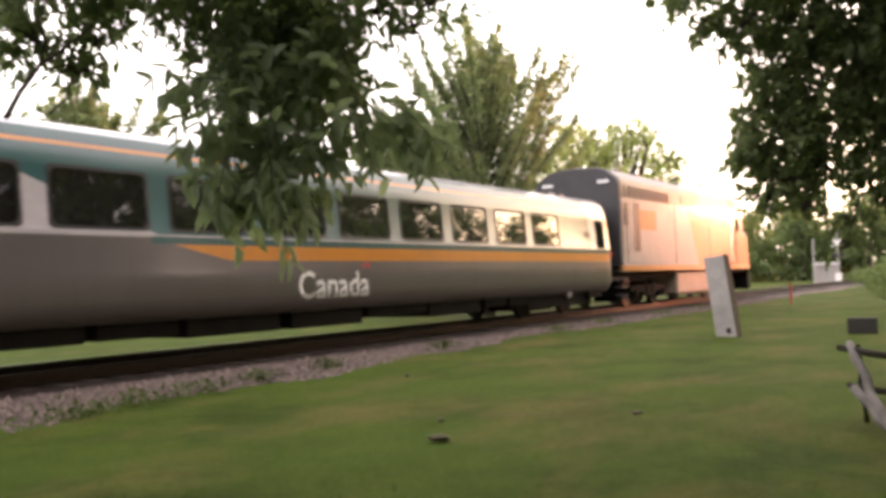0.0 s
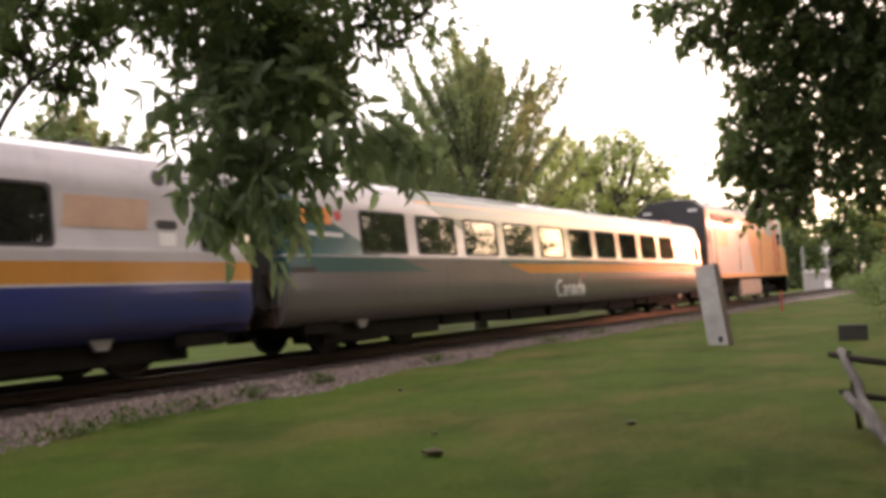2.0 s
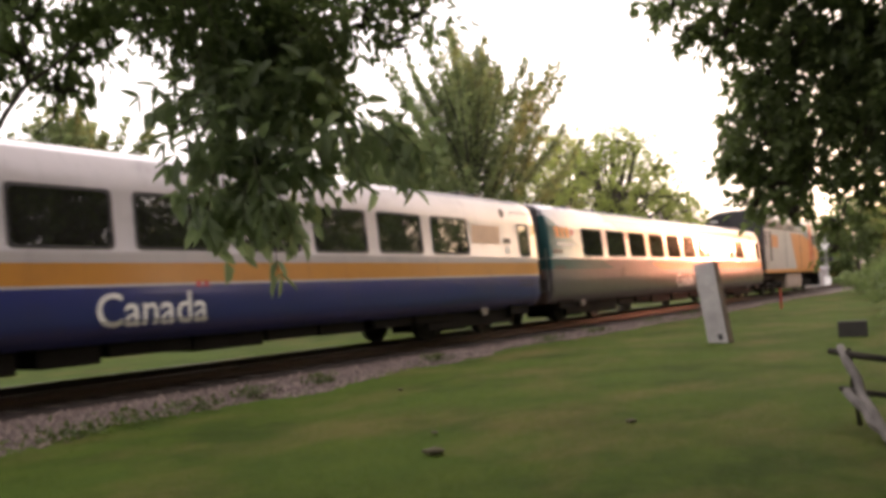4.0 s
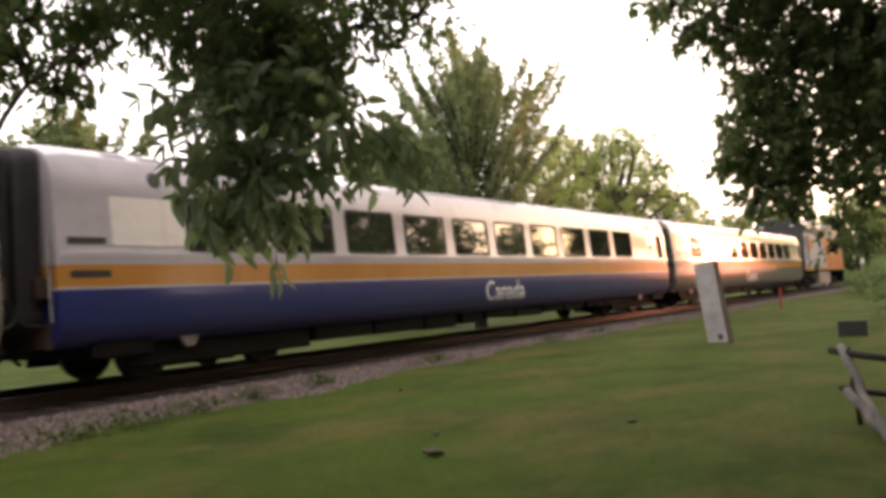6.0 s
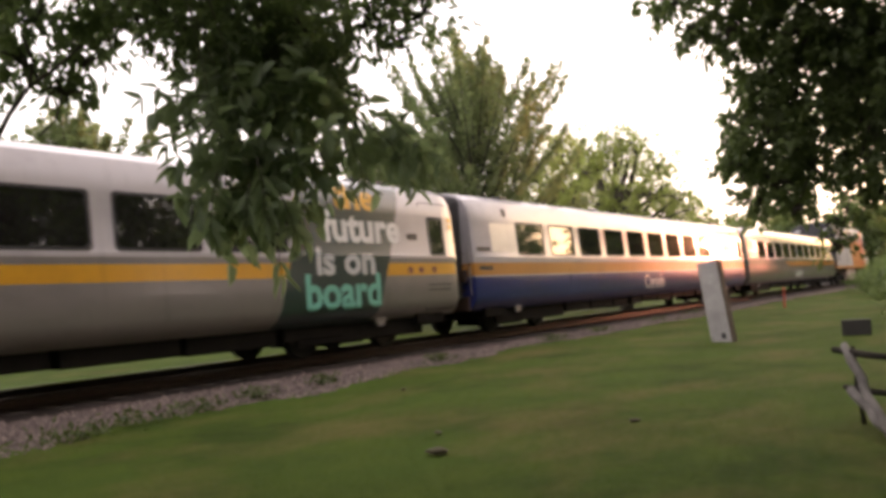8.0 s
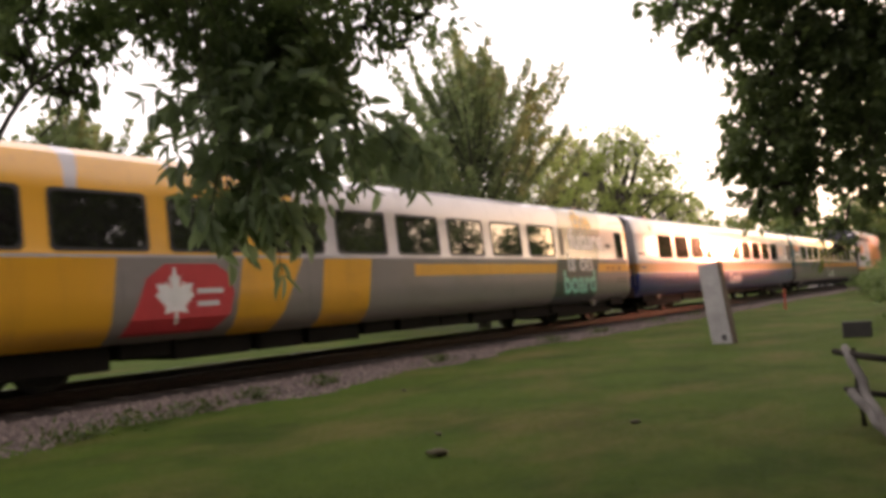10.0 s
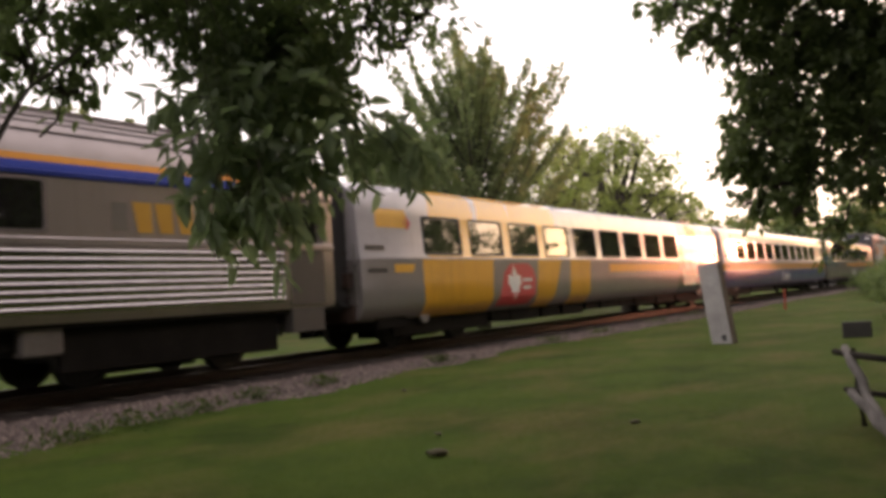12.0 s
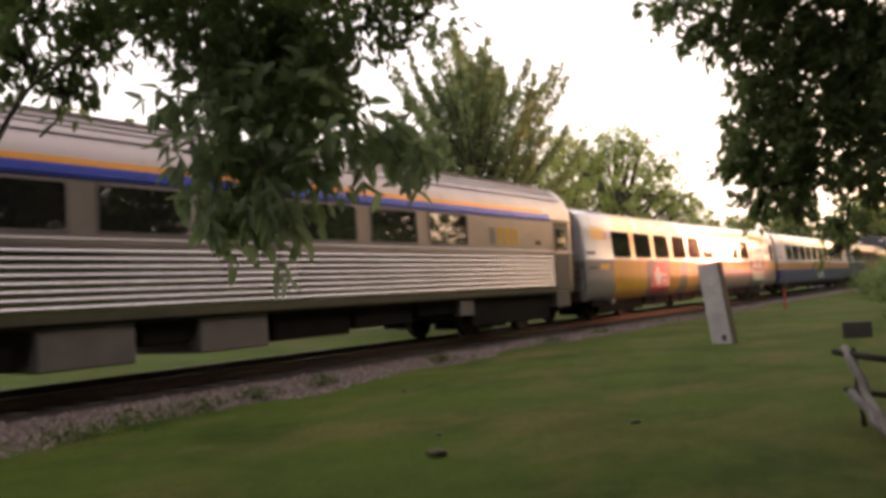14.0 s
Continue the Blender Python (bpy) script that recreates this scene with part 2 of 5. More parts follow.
def toward(azimuth, elevation, distance):
    """A place by compass from where the camera stands."""
    a, e = radians(azimuth), radians(elevation)
    return Vector(EYE) + distance * Vector((math.cos(a) * math.cos(e), math.sin(a) * math.cos(e), math.sin(e)))


# ---------------- ground ----------------
LAWN = -0.30
TRACK_Y = 12.30


def terrain():
    """One sheet to the horizon: lawn, a low bank under the track, lawn beyond."""
    xs = np.concatenate([[-2500, -700, -200, -80], np.arange(-40, 130, 1.0), [150, 200, 300, 500, 900, 2500]])
    ys = np.concatenate([[-2500, -600, -150, -50, -20], np.arange(-10, 30, 0.5), [40, 60, 100, 250, 700, 2500]])
    verts, faces = [], []
    for x in xs:
        for y in ys:
            z = LAWN + 0.05 * noise.noise((x * 0.25, y * 0.25, 0)) * (1 if abs(x) < 140 and abs(y) < 45 else 0)
            if abs(y - TRACK_Y) < 2.2:
                z = LAWN - 0.12
            verts.append((x, y, z))
    m = len(ys)
    for i in range(len(xs) - 1):
        for j in range(m - 1):
            faces.append((i * m + j, (i + 1) * m + j, (i + 1) * m + j + 1, i * m + j + 1))
    tagged(new("ground", mesh_from("ground", verts, faces, GRASS_SOIL, True)), "mown green lawn, worn and yellowed in patches", "lawn", kind="structure")


terrain()


def ballast_bed():
    """The stone bed: a low bank with a ragged edge."""
    prof = [(-4.1, -0.36), (-3.2, -0.285), (-1.7, -0.20), (-1.0, -0.19), (0, -0.19), (1.0, -0.19), (1.7, -0.20), (2.3, -0.26), (2.7, -0.33)]
    xs = np.concatenate([[-300, -120, -60], np.arange(-30, 120, 0.4), [140, 200, 400]])
    verts, faces = [], []
    for x in xs:
        for y, z in prof:
            w = 1 + 0.12 * noise.noise((x * 0.7, y, 3.0)) * (abs(y) > 1.5)
            w -= (0.14 * min(1, max(0, (x - 4) / 2.5)) + 0.20 * min(1, max(0, (x - 10) / 7))) * (y < -2)
            verts.append((x, TRACK_Y + y * w, z + 0.03 * noise.noise((x * 2.5, y * 2.5, 1.0))))
    k = len(prof)
    for i in range(len(xs) - 1):
        for j in range(k - 1):
            faces.append((i * k + j, (i + 1) * k + j, (i + 1) * k + j + 1, i * k + j + 1))
    tagged(new("ballast_bed", mesh_from("ballast_bed", verts, faces, BALLAST, True)), "bed of crushed pinkish grey stone under the rails", "ballast", kind="structure")


ballast_bed()


def railway_track():
    track = thing("railway_track", "two rusty steel rails on dark wooden ties", "railway track", at=pose(0, TRACK_Y, 0), kind="structure")
    head = [(-0.036, 0), (0.036, 0), (0.036, -0.035), (0.012, -0.05), (0.012, -0.14), (0.075, -0.16), (0.075, -0.172), (-0.075, -0.172), (-0.075, -0.16), (-0.012, -0.14), (-0.012, -0.05), (-0.036, -0.035)]
    for y in (-0.7535, 0.7535):
        verts = [(x, y + a, b) for x in (-300, 400) for a, b in head]
        n = len(head)
        faces = [(i, (i + 1) % n, n + (i + 1) % n, n + i) for i in range(n)]
        me = mesh_from("rail", verts, faces, [RAIL_STEEL, RAIL_HEAD])
        me.polygons[0].material_index = 1
        part("rail", me, None, track)
    tie = bpy.data.meshes.new("tie")
    bm = box(-0.115, 0.115, -1.3, 1.3, -0.36, -0.174, 0.012)
    bm.to_mesh(tie)
    bm.free()
    tie.materials.append(TIE_WOOD)
    g = random.Random(4)
    for i in range(230):
        part("tie", tie, None, track, at=pose(-10 + 0.53 * i, g.uniform(-0.04, 0.04), g.uniform(-0.012, 0.0), 0, 0, g.uniform(-1.5, 1.5)))


railway_track()

# ---------------- the train ----------------
CAR = 25.91
HEAD0, SPEED = 25.89, 5.391        # place of the coupling behind the locomotive at the start, metres a second
LRC = [(1.38, 0.62), (1.54, 0.76), (1.622, 0.95), (1.617, 1.40), (1.603, 1.80), (1.605, 1.885), (1.605, 1.935), (1.585, 2.00), (1.515, 2.84), (1.46, 3.15), (1.36, 3.36), (1.13, 3.50), (0.70, 3.585), (0.0, 3.61)]
BUDD = [(1.48, 0.98), (1.52, 1.10), (1.52, 2.04), (1.545, 2.06), (1.545, 2.14), (1.52, 2.17), (1.52, 2.98), (1.545, 3.00), (1.545, 3.06), (1.515, 3.08), (1.475, 3.36), (1.34, 3.70), (1.06, 3.98), (0.6, 4.15), (0.0, 4.21)]
LOCO = [(1.55, 1.42), (1.555, 1.52), (1.555, 4.12), (1.50, 4.30), (1.12, 4.62), (0.85, 4.72), (0.0, 4.78)]


def side_y(prof, z):
    """How far the side stands out from the car's middle at the height z."""
    for (y0, z0), (y1, z1) in zip(prof, prof[1:]):
        if z0 <= z <= z1:
            return y0 + (y1 - y0) * (z - z0) / max(z1 - z0, 1e-6)
    return prof[0][0] if z < prof[0][1] else prof[-1][0]


def laid(me, prof, off, material, side=-1):
    """Bends a flat mesh, drawn in x and z, onto the car's side, off metres proud of it."""
    for v in me.vertices:
        v.co.y = side * (side_y(prof, v.co.z) + off + v.co.y)
    me.materials.clear()
    me.materials.append(material)
    me.update()
    return me


def car_shell(name, prof, x0, x1, holes, material, taper=0.0):
    """A body shell of the half section prof, both sides, with openings (x0, x1, z0, z1) through both sides."""
    xs = {x0, x1, x0 + 0.25, x1 - 0.25}
    zs = {z for _, z in prof}
    for a, b, c, d in holes:
        xs |= {a, b}
        zs |= {c, d}
    xs = sorted(xs)
    zs = sorted(zs)
    ring = [(-side_y(prof, z), z) for z in zs] + [(side_y(prof, z), z) for z in zs[::-1] if z < zs[-1]]
    verts, faces = [], []
    for x in xs:
        k = 1.0 - (taper if x in (x0, x1) else 0.0)
        for y, z in ring:
            verts.append((x, y * k, prof[0][1] + (z - prof[0][1]) * (1 - (1 - k) * 0.5)))
    n = len(ring)
    for i in range(len(xs) - 1):
        xm = (xs[i] + xs[i + 1]) / 2
        for j in range(n):
            j2 = (j + 1) % n
            zm = (ring[j][1] + ring[j2][1]) / 2
            if j2 and any(a < xm < b and c < zm < d for a, b, c, d in holes):
                continue
            faces.append((i * n + j, (i + 1) * n + j, (i + 1) * n + j2, i * n + j2))
    faces.append(tuple(range(n)))
    faces.append(tuple(range((len(xs) - 1) * n, len(xs) * n))[::-1])
    me = mesh_from(name, verts, faces, material, True)
    me.set_sharp_from_angle(angle=radians(28))
    return me


def rounded(x0, x1, z0, z1, r, k=5):
    pts = []
    for cx, cz, a0 in ((x1 - r, z1 - r, 0), (x0 + r, z1 - r, 90), (x0 + r, z0 + r, 180), (x1 - r, z0 + r, 270)):
        for i in range(k):
            a = radians(a0 + 90 * i / (k - 1))
            pts.append((cx + r * math.cos(a), cz + r * math.sin(a)))
    return pts


def flat_mesh(name, pts):
    return mesh_from(name, [(x, 0, z) for x, z in pts], [tuple(range(len(pts)))[::-1]], [])


def ring_mesh(name, outer, inner, lip=0.02):
    """A frame between two outlines, with a lip that turns in."""
    n = len(outer)
    verts = [(x, 0, z) for x, z in outer] + [(x, 0.004, z) for x, z in inner] + [(x, -lip, z) for x, z in inner]
    faces = []
    for i in range(n):
        j = (i + 1) % n
        faces += [(i, n + i, n + j, j), (n + i, 2 * n + i, 2 * n + j, n + j)]
    return mesh_from(name, verts, faces, [])


def window(car, prof, x0, x1, z0, z1, r=0.11, frame_mat=None, sides=(-1, 1)):
    for side in sides:
        w = part("window", laid(ring_mesh("window", rounded(x0 - 0.03, x1 + 0.03, z0 - 0.03, z1 + 0.03, r * 0.8), rounded(x0 + 0.02, x1 - 0.02, z0 + 0.02, z1 - 0.02, r)), prof, 0.006, frame_mat or RUBBER, side), None, car)
        part("pane", laid(flat_mesh("pane", rounded(x0 + 0.005, x1 - 0.005, z0 + 0.005, z1 - 0.005, 0.02)), prof, -0.012, GLASS, side), None, w)


def patch_mesh(name, prof, pts, material, off=0.004):
    """A decal or panel of the outline pts, cut in strips so that it follows the side."""
    bm = bmesh.new()
    f = bm.faces.new([bm.verts.new((x, 0, z)) for x, z in pts])
    zs = [z for _, z in prof if min(p[1] for p in pts) < z < max(p[1] for p in pts)]
    for z in zs:
        bmesh.ops.bisect_plane(bm, geom=bm.verts[:] + bm.edges[:] + bm.faces[:], plane_co=(0, 0, z), plane_no=(0, 0, 1))
    bmesh.ops.recalc_face_normals(bm, faces=bm.faces)
    me = bpy.data.meshes.new(name)
    bm.to_mesh(me)
    bm.free()
    return laid(me, prof, off, material)


def panel(car, name, prof, pts, material, off=0.004, label=""):
    return part(name, patch_mesh(name, prof, pts, material, off), None, car, label)


def lettering(car, words, x, z, height, width, material, prof, off=0.007, label="", bold=0.012):
    """Words on the near side; x, z: lower left corner; height of the capitals, whole width."""
    cu = bpy.data.curves.new("lettering", "FONT")
    cu.body = words
    cu.resolution_u = 3
    cu.offset = bold
    ob = bpy.data.objects.new("lettering_draft", cu)
    scene.collection.objects.link(ob)
    me = bpy.data.meshes.new_from_object(ob.evaluated_get(bpy.context.evaluated_depsgraph_get()))
    bpy.data.objects.remove(ob)
    co = np.array([v.co[:] for v in me.vertices])
    wide, tall = np.ptp(co[:, 0]), 0.72
    for v in me.vertices:
        v.co = ((v.co.x - co[:, 0].min()) * width / wide + x, 0, v.co.y * height / tall + z)
    bm = bmesh.new()
    bm.from_mesh(me)
    for _, zz in prof:
        if z - height < zz < z + 2 * height:
            bmesh.ops.bisect_plane(bm, geom=bm.verts[:] + bm.edges[:] + bm.faces[:], plane_co=(0, 0, zz), plane_no=(0, 0, 1))
    # one part for every letter: connected pieces, those above one another taken together
    bm.verts.index_update()
    seen, pieces = set(), []
    for v in bm.verts:
        if v.index in seen:
            continue
        stack, found = [v], []
        seen.add(v.index)
        while stack:
            q = stack.pop()
            found.append(q)
            for e in q.link_edges:
                o = e.other_vert(q)
                if o.index not in seen:
                    seen.add(o.index)
                    stack.append(o)
        xs = [q.co.x for q in found]
        pieces.append([min(xs), max(xs), found])
    pieces.sort(key=lambda p: p[0])
    letters = []
    for lo, hi, found in pieces:
        if letters and lo < letters[-1][1] - 0.4 * (hi - lo):
            letters[-1][2] += found
            letters[-1][1] = max(letters[-1][1], hi)
        else:
            letters.append([lo, hi, list(found)])
    for lo, hi, found in letters:
        index = {q: i for i, q in enumerate(found)}
        faces = {f for q in found for f in q.link_faces}
        lm = mesh_from("letter", [q.co[:] for q in found], [tuple(index[q] for q in f.verts) for f in faces], [])
        part("letter", laid(lm, prof, off, material), None, car, label)
    bm.free()


def wheel_mesh():
    """A wheelset: two flanged wheels on an axle, along y."""
    verts, faces = [], []
    sec = [(0.10, -0.86), (0.13, -0.86), (0.14, -0.79), (0.37, -0.80), (0.38, -0.84), (0.455, -0.84), (0.46, -0.72), (0.485, -0.71), (0.485, -0.685), (0.38, -0.68), (0.37, -0.74), (0.13, -0.70), (0.09, -0.68), (0.085, 0.0)]
    sec = sec + [(r, -y) for r, y in sec[-2::-1]]
    n, k = len(sec), 28
    for i in range(k):
        a = 2 * math.pi * i / k
        for r, y in sec:
            rr = r * (0.97 if i % 14 == 0 and 0.3 < r < 0.4 else 1)
            verts.append((rr * math.cos(a), y, rr * math.sin(a)))
    for i in range(k):
        for j in range(n - 1):
            i2 = (i + 1) % k
            faces.append((i * n + j, i2 * n + j, i2 * n + j + 1, i * n + j + 1))
    return mesh_from("wheelset", verts, faces, WHEEL_STEEL)


WHEELS = wheel_mesh()
TURNING = []


def bogie(car, x, base=2.59, heavy=0):
    """A four-wheel truck under a car: side frames, springs, bolster, brake gear and two turning wheelsets."""
    h = base / 2
    bm = box(-0.3, 0.3, -1.05, 1.05, 0.5, 0.86, 0.03)
    b = part("bogie", bm, UNDERGEAR, car, at=pose(x, 0, 0))
    part("brake_rigging", box(-h + 0.5, h - 0.5, -0.62, 0.62, 0.16, 0.62, 0.04), UNDERGEAR, b)
    for e in (-h - 0.42, h + 0.42):
        part("end_beam", box(e - 0.06, e + 0.06, -1.1, 1.1, 0.5, 0.66, 0.02), UNDERGEAR, b)
    for s in (-1, 1):
        y0, y1 = (s * 1.02, s * 1.20) if s > 0 else (-1.20, -1.02)
        pts = [(-h - 0.45, 0.55), (-h - 0.2, 0.52), (-h - 0.22, 0.30), (-h + 0.22, 0.30), (-h + 0.25, 0.50), (-0.6, 0.46), (-0.5, 0.36), (0.5, 0.36), (0.6, 0.46),
               (h - 0.25, 0.50), (h - 0.22, 0.30), (h + 0.22, 0.30), (h + 0.2, 0.52), (h + 0.45, 0.55), (h + 0.45, 0.70), (0.7, 0.74), (-0.7, 0.74), (-h - 0.45, 0.70)]
        part("side_frame", outline(pts, y0, y1), UNDERGEAR, b)
        for w in (-h, h):
            part("axle_box", rod((w, s * 1.05, 0.46), (w, s * 1.27, 0.46), 0.13, sides=14), UNDERGEAR, b)
        for w in (-0.3, 0.3):
            part("spring", rod((w, s * 1.12, 0.40), (w, s * 1.12, 0.85), 0.12, sides=12), UNDERGEAR, b)
    for w in (-h, h):
        TURNING.append((part("wheelset", WHEELS, None, b, at=pose(w, 0, 0.46)), w))
    return b


def diaphragm(car, e, x0, deep, w, z0, z1):
    """The folded bellows at a car's end, one pleated sleeve."""
    verts, faces, n = [], [], 9
    ring = rounded(-w, w, z0, z1, 0.22, 6)
    for i in range(n):
        k = 1.0 if i % 2 else 0.93
        zc = (z0 + z1) / 2
        verts += [(e * (x0 + deep * i / (n - 1)), y * k, zc + (z - zc) * (1 - (1 - k) * 0.5)) for y, z in ring]
    m = len(ring)
    for i in range(n - 1):
        for j in range(m):
            faces.append((i * m + j, i * m + (j + 1) % m, (i + 1) * m + (j + 1) % m, (i + 1) * m + j))
    faces.append(tuple(range((n - 1) * m, n * m)))
    part("diaphragm", mesh_from("diaphragm", verts, faces, GREY_DIAPHRAGM), None, car, "grey folded end diaphragm")


CAR_WINDOWS = [-10.33 + 1.967 * k for k in range(10)]
STEEL_ROOF = surface("brushed_stainless_roof", (0.165, 0.142, 0.147), (0.25, 0.222, 0.225), 0.5, 0.5, 1.5, 30.0, 0.2, 0.004, (0.3, 2, 2))
FLUTED = surface("polished_fluted_steel", (0.40, 0.37, 0.36), (0.55, 0.52, 0.50), 0.2, 1.0, 1.5, 30.0, 0.1, 0.003, (0.3, 2, 2))
GREY_DIAPHRAGM = surface("grey_vinyl_diaphragm", (0.04, 0.037, 0.040), (0.10, 0.094, 0.098), 0.8, 0, 2.0, 30.0, 0.4, 0.01)
LIGHT_GREY = (0.42, 0.394, 0.408)
WHITE = plain("white_lettering", (0.80, 0.80, 0.80), 0.4)
RED = plain("red_decal", (0.52, 0.04, 0.05), 0.4)
YELLOW = plain("yellow_decal", (0.72, 0.38, 0.03), 0.4)
MINT = plain("mint_lettering", (0.16, 0.52, 0.42), 0.4)
PALE = plain("pale_grey_lettering", (0.62, 0.64, 0.66), 0.4)
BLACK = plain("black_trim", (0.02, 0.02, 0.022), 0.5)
CREAM = plain("pale_sign", (0.8, 0.79, 0.76), 0.5)
ROOF_PLATE = plain("grey_roof_plate", (0.17, 0.165, 0.18), 0.5)
PAD = plain("pale_pad", (0.24, 0.225, 0.22), 0.6)
RUSTY = surface("rusty_brown_steel", (0.035, 0.022, 0.018), (0.11, 0.066, 0.05), 0.8, 0.2, 5.0, 40.0, 0.5, 0.006)


def lrc_coach(label, paint, windows):
    car = thing("passenger_coach", label, "train car", "coaches of the train")
    holes = [(a, a + 1.55, 2.0, 2.83) for a in windows]
    holes.append((11.48, 12.05, 1.97, 2.79))
    body = part("body", car_shell("body", LRC, -12.55, 12.55, holes, paint, 0.03), None, car)
    # Black slab down the middle stands in for the dim space behind the panes.
    part("shade_slab", box(-12.4, 12.4, -0.05, 0.05, 0.8, 3.3), BLACK, car)
    for a in windows:
        window(car, LRC, a, a + 1.55, 2.0, 2.83)
    return car, body


def coach_fittings(car, paint):
    """Doors, roof boxes, end diaphragms, underfloor boxes, couplers and trucks."""
    for d0, d1, a, b in ((11.22, 12.26, 11.48, 12.05),):
        for side in (-1, 1):
            seam = part("door", laid(ring_mesh("door", rounded(d0 - 0.02, d1 + 0.02, 0.74, 3.14, 0.05), rounded(d0, d1, 0.76, 3.12, 0.05), 0.0), LRC, 0.004, BLACK, side), None, car, "coach door outlined by a dark seam")
            w = part("door_window", laid(ring_mesh("door_window", rounded(a - 0.03, b + 0.03, 1.94, 2.82, 0.07), rounded(a + 0.02, b - 0.02, 1.99, 2.77, 0.09)), LRC, 0.006, RUBBER, side), None, seam)
            part("door_pane", laid(flat_mesh("door_pane", rounded(a, b, 1.97, 2.79, 0.02)), LRC, -0.012, GLASS, side), None, seam)
    for e in (-1, 1):
        diaphragm(car, e, 12.55, 0.35, 1.22, 0.85, 3.45)
        bm = rod((e * 12.4, 0, 0.72), (e * 12.95, 0, 0.72), 0.09)
        add_box(bm, min(e * 12.72, e * 12.95), max(e * 12.72, e * 12.95), -0.18, 0.18, 0.56, 0.88, 0.03)
        part("coupler", bm, UNDERGEAR, car)
        for s in (-1, 1):
            part("cable_hose", rod((e * 12.5, s * 0.55, 0.75), (e * 12.94, s * 0.5, 0.42), 0.035), RUBBER, car)
            part("handrail", rod((e * 12.60, s * 1.46, 1.0), (e * 12.60, s * 1.42, 2.2), 0.018), BARE_STEEL, car)
        bogie(car, e * 9.35)
    g = random.Random(len(bpy.data.objects))
    x = -7.2
    while x < 7.0:
        w = g.uniform(0.9, 2.2)
        part("equipment_box", box(x, x + w, -1.36, 1.36, g.uniform(0.30, 0.42), 0.68, 0.03), UNDERGEAR, car)
        x += w + g.uniform(0.04, 0.3)
    for x in (-12.0, 11.0):
        bm = box(x, x + 1.0, -1.47, 1.47, 0.44, 0.67, 0.02)
        part("step_well", bm, UNDERGEAR, car)
    for x in (9.7, 10.4, -9.9):
        part("roof_vent", box(x, x + 0.36, -0.9, -0.55, 3.5, 3.64, 0.03), BLACK, car)
    # Dark slabs added over the trucks stand in for the black shade there.
    for e in (-1, 1):
        for q in (-1, 1):
            part("truck_shade_slab", box(e * 9.35 - 2.0, e * 9.35 + 2.0, q * 1.30 - 0.04, q * 1.30 + 0.04, 0.25, 0.70, 0.03), UNDERGEAR, car)
    for z in (1.17, 1.28):
        panel(car, "step_slot", LRC, [(11.28, z), (12.18, z), (12.18, z + 0.03), (11.28, z + 0.03)], BLACK, 0.006)
    for x in (-11.60, -10.98):
        panel(car, "roof_plate", LRC, [(x, 3.385), (x + 0.42, 3.385), (x + 0.42, 3.475), (x, 3.475)], ROOF_PLATE, 0.006, "grey patch plate on the roof edge")
    for x in (-10.28, 9.70):
        part("jacking_pad", outline([(x - 0.2, 0.70), (x + 0.25, 0.70), (x + 0.12, 0.50), (x - 0.05, 0.50)], -1.44, -1.36), PAD, car, "pale jacking pad")
    for e in (-1, 1):
        part("end_beam", box(min(e * 12.5, e * 12.64), max(e * 12.5, e * 12.64), -1.38, 1.38, 0.62, 0.98, 0.02), RUSTY, car, "rusty end beam")
        for s in (-1, 1):
            for k in range(4):
                part("ladder_rung", rod((e * 12.68, s * 1.34, 1.12 + 0.3 * k), (e * 12.68, s * 1.02, 1.12 + 0.3 * k), 0.016, sides=6), RUSTY, car)
            path = [(e * (12.60 + 0.30 * math.sin(math.pi * i / 6)), s * (0.95 - 0.05 * i), 1.20 - 0.13 * i) for i in range(7)]
            part("brake_hose", tube_mesh("brake_hose", path, [0.03] * 7, RUBBER, 6), None, car)
            path = [(e * (12.60 + 0.33 * math.sin(math.pi * i / 8)), s * (1.12 + 0.02 * i), 1.75 - 0.10 * i - 0.25 * math.sin(math.pi * i / 8)) for i in range(9)]
            part("jumper_cable", tube_mesh("jumper_cable", path, [0.026] * 9, RUBBER, 6), None, car)
        part("junction_box", box(min(e * 12.56, e * 12.74), max(e * 12.56, e * 12.74), -1.36, -1.1, 1.32, 1.62, 0.02), RUSTY, car)
    # small marks near the doors
    panel(car, "vent_grille", LRC, rounded(10.62, 11.02, 2.28, 2.42, 0.05), BLACK, 0.006)
    panel(car, "vent_grille", LRC, rounded(-12.42, -11.80, 2.07, 2.17, 0.02), BLACK, 0.006)
    panel(car, "vent_grille", LRC, rounded(-12.40, -11.76, 1.60, 1.70, 0.02), BLACK, 0.006)
    panel(car, "marker_lamp", LRC, rounded(12.28, 12.40, 2.72, 2.82, 0.03), YELLOW, 0.02)
    panel(car, "marker_lamp", LRC, rounded(12.28, 12.40, 2.56, 2.66, 0.03), YELLOW, 0.02)


def country_word(car, x):
    """The white country name with its small flag over the last letter."""
    lettering(car, "Canada", x, 0.86, 0.50, 2.0, WHITE, LRC, label="white serif country name")
    panel(car, "flag", LRC, [(x + 1.80, 1.40), (x + 1.88, 1.40), (x + 1.88, 1.50), (x + 1.80, 1.50)], RED, 0.007)
    panel(car, "flag", LRC, [(x + 1.96, 1.40), (x + 2.04, 1.40), (x + 2.04, 1.50), (x + 1.96, 1.50)], RED, 0.007)


TEAL, GREYLOW, ORANGE = (0.016, 0.082, 0.084), (0.118, 0.105, 0.106), (0.56, 0.21, 0.02)
BLUE, GOLD = (0.020, 0.030, 0.150), (0.48, 0.215, 0.042)


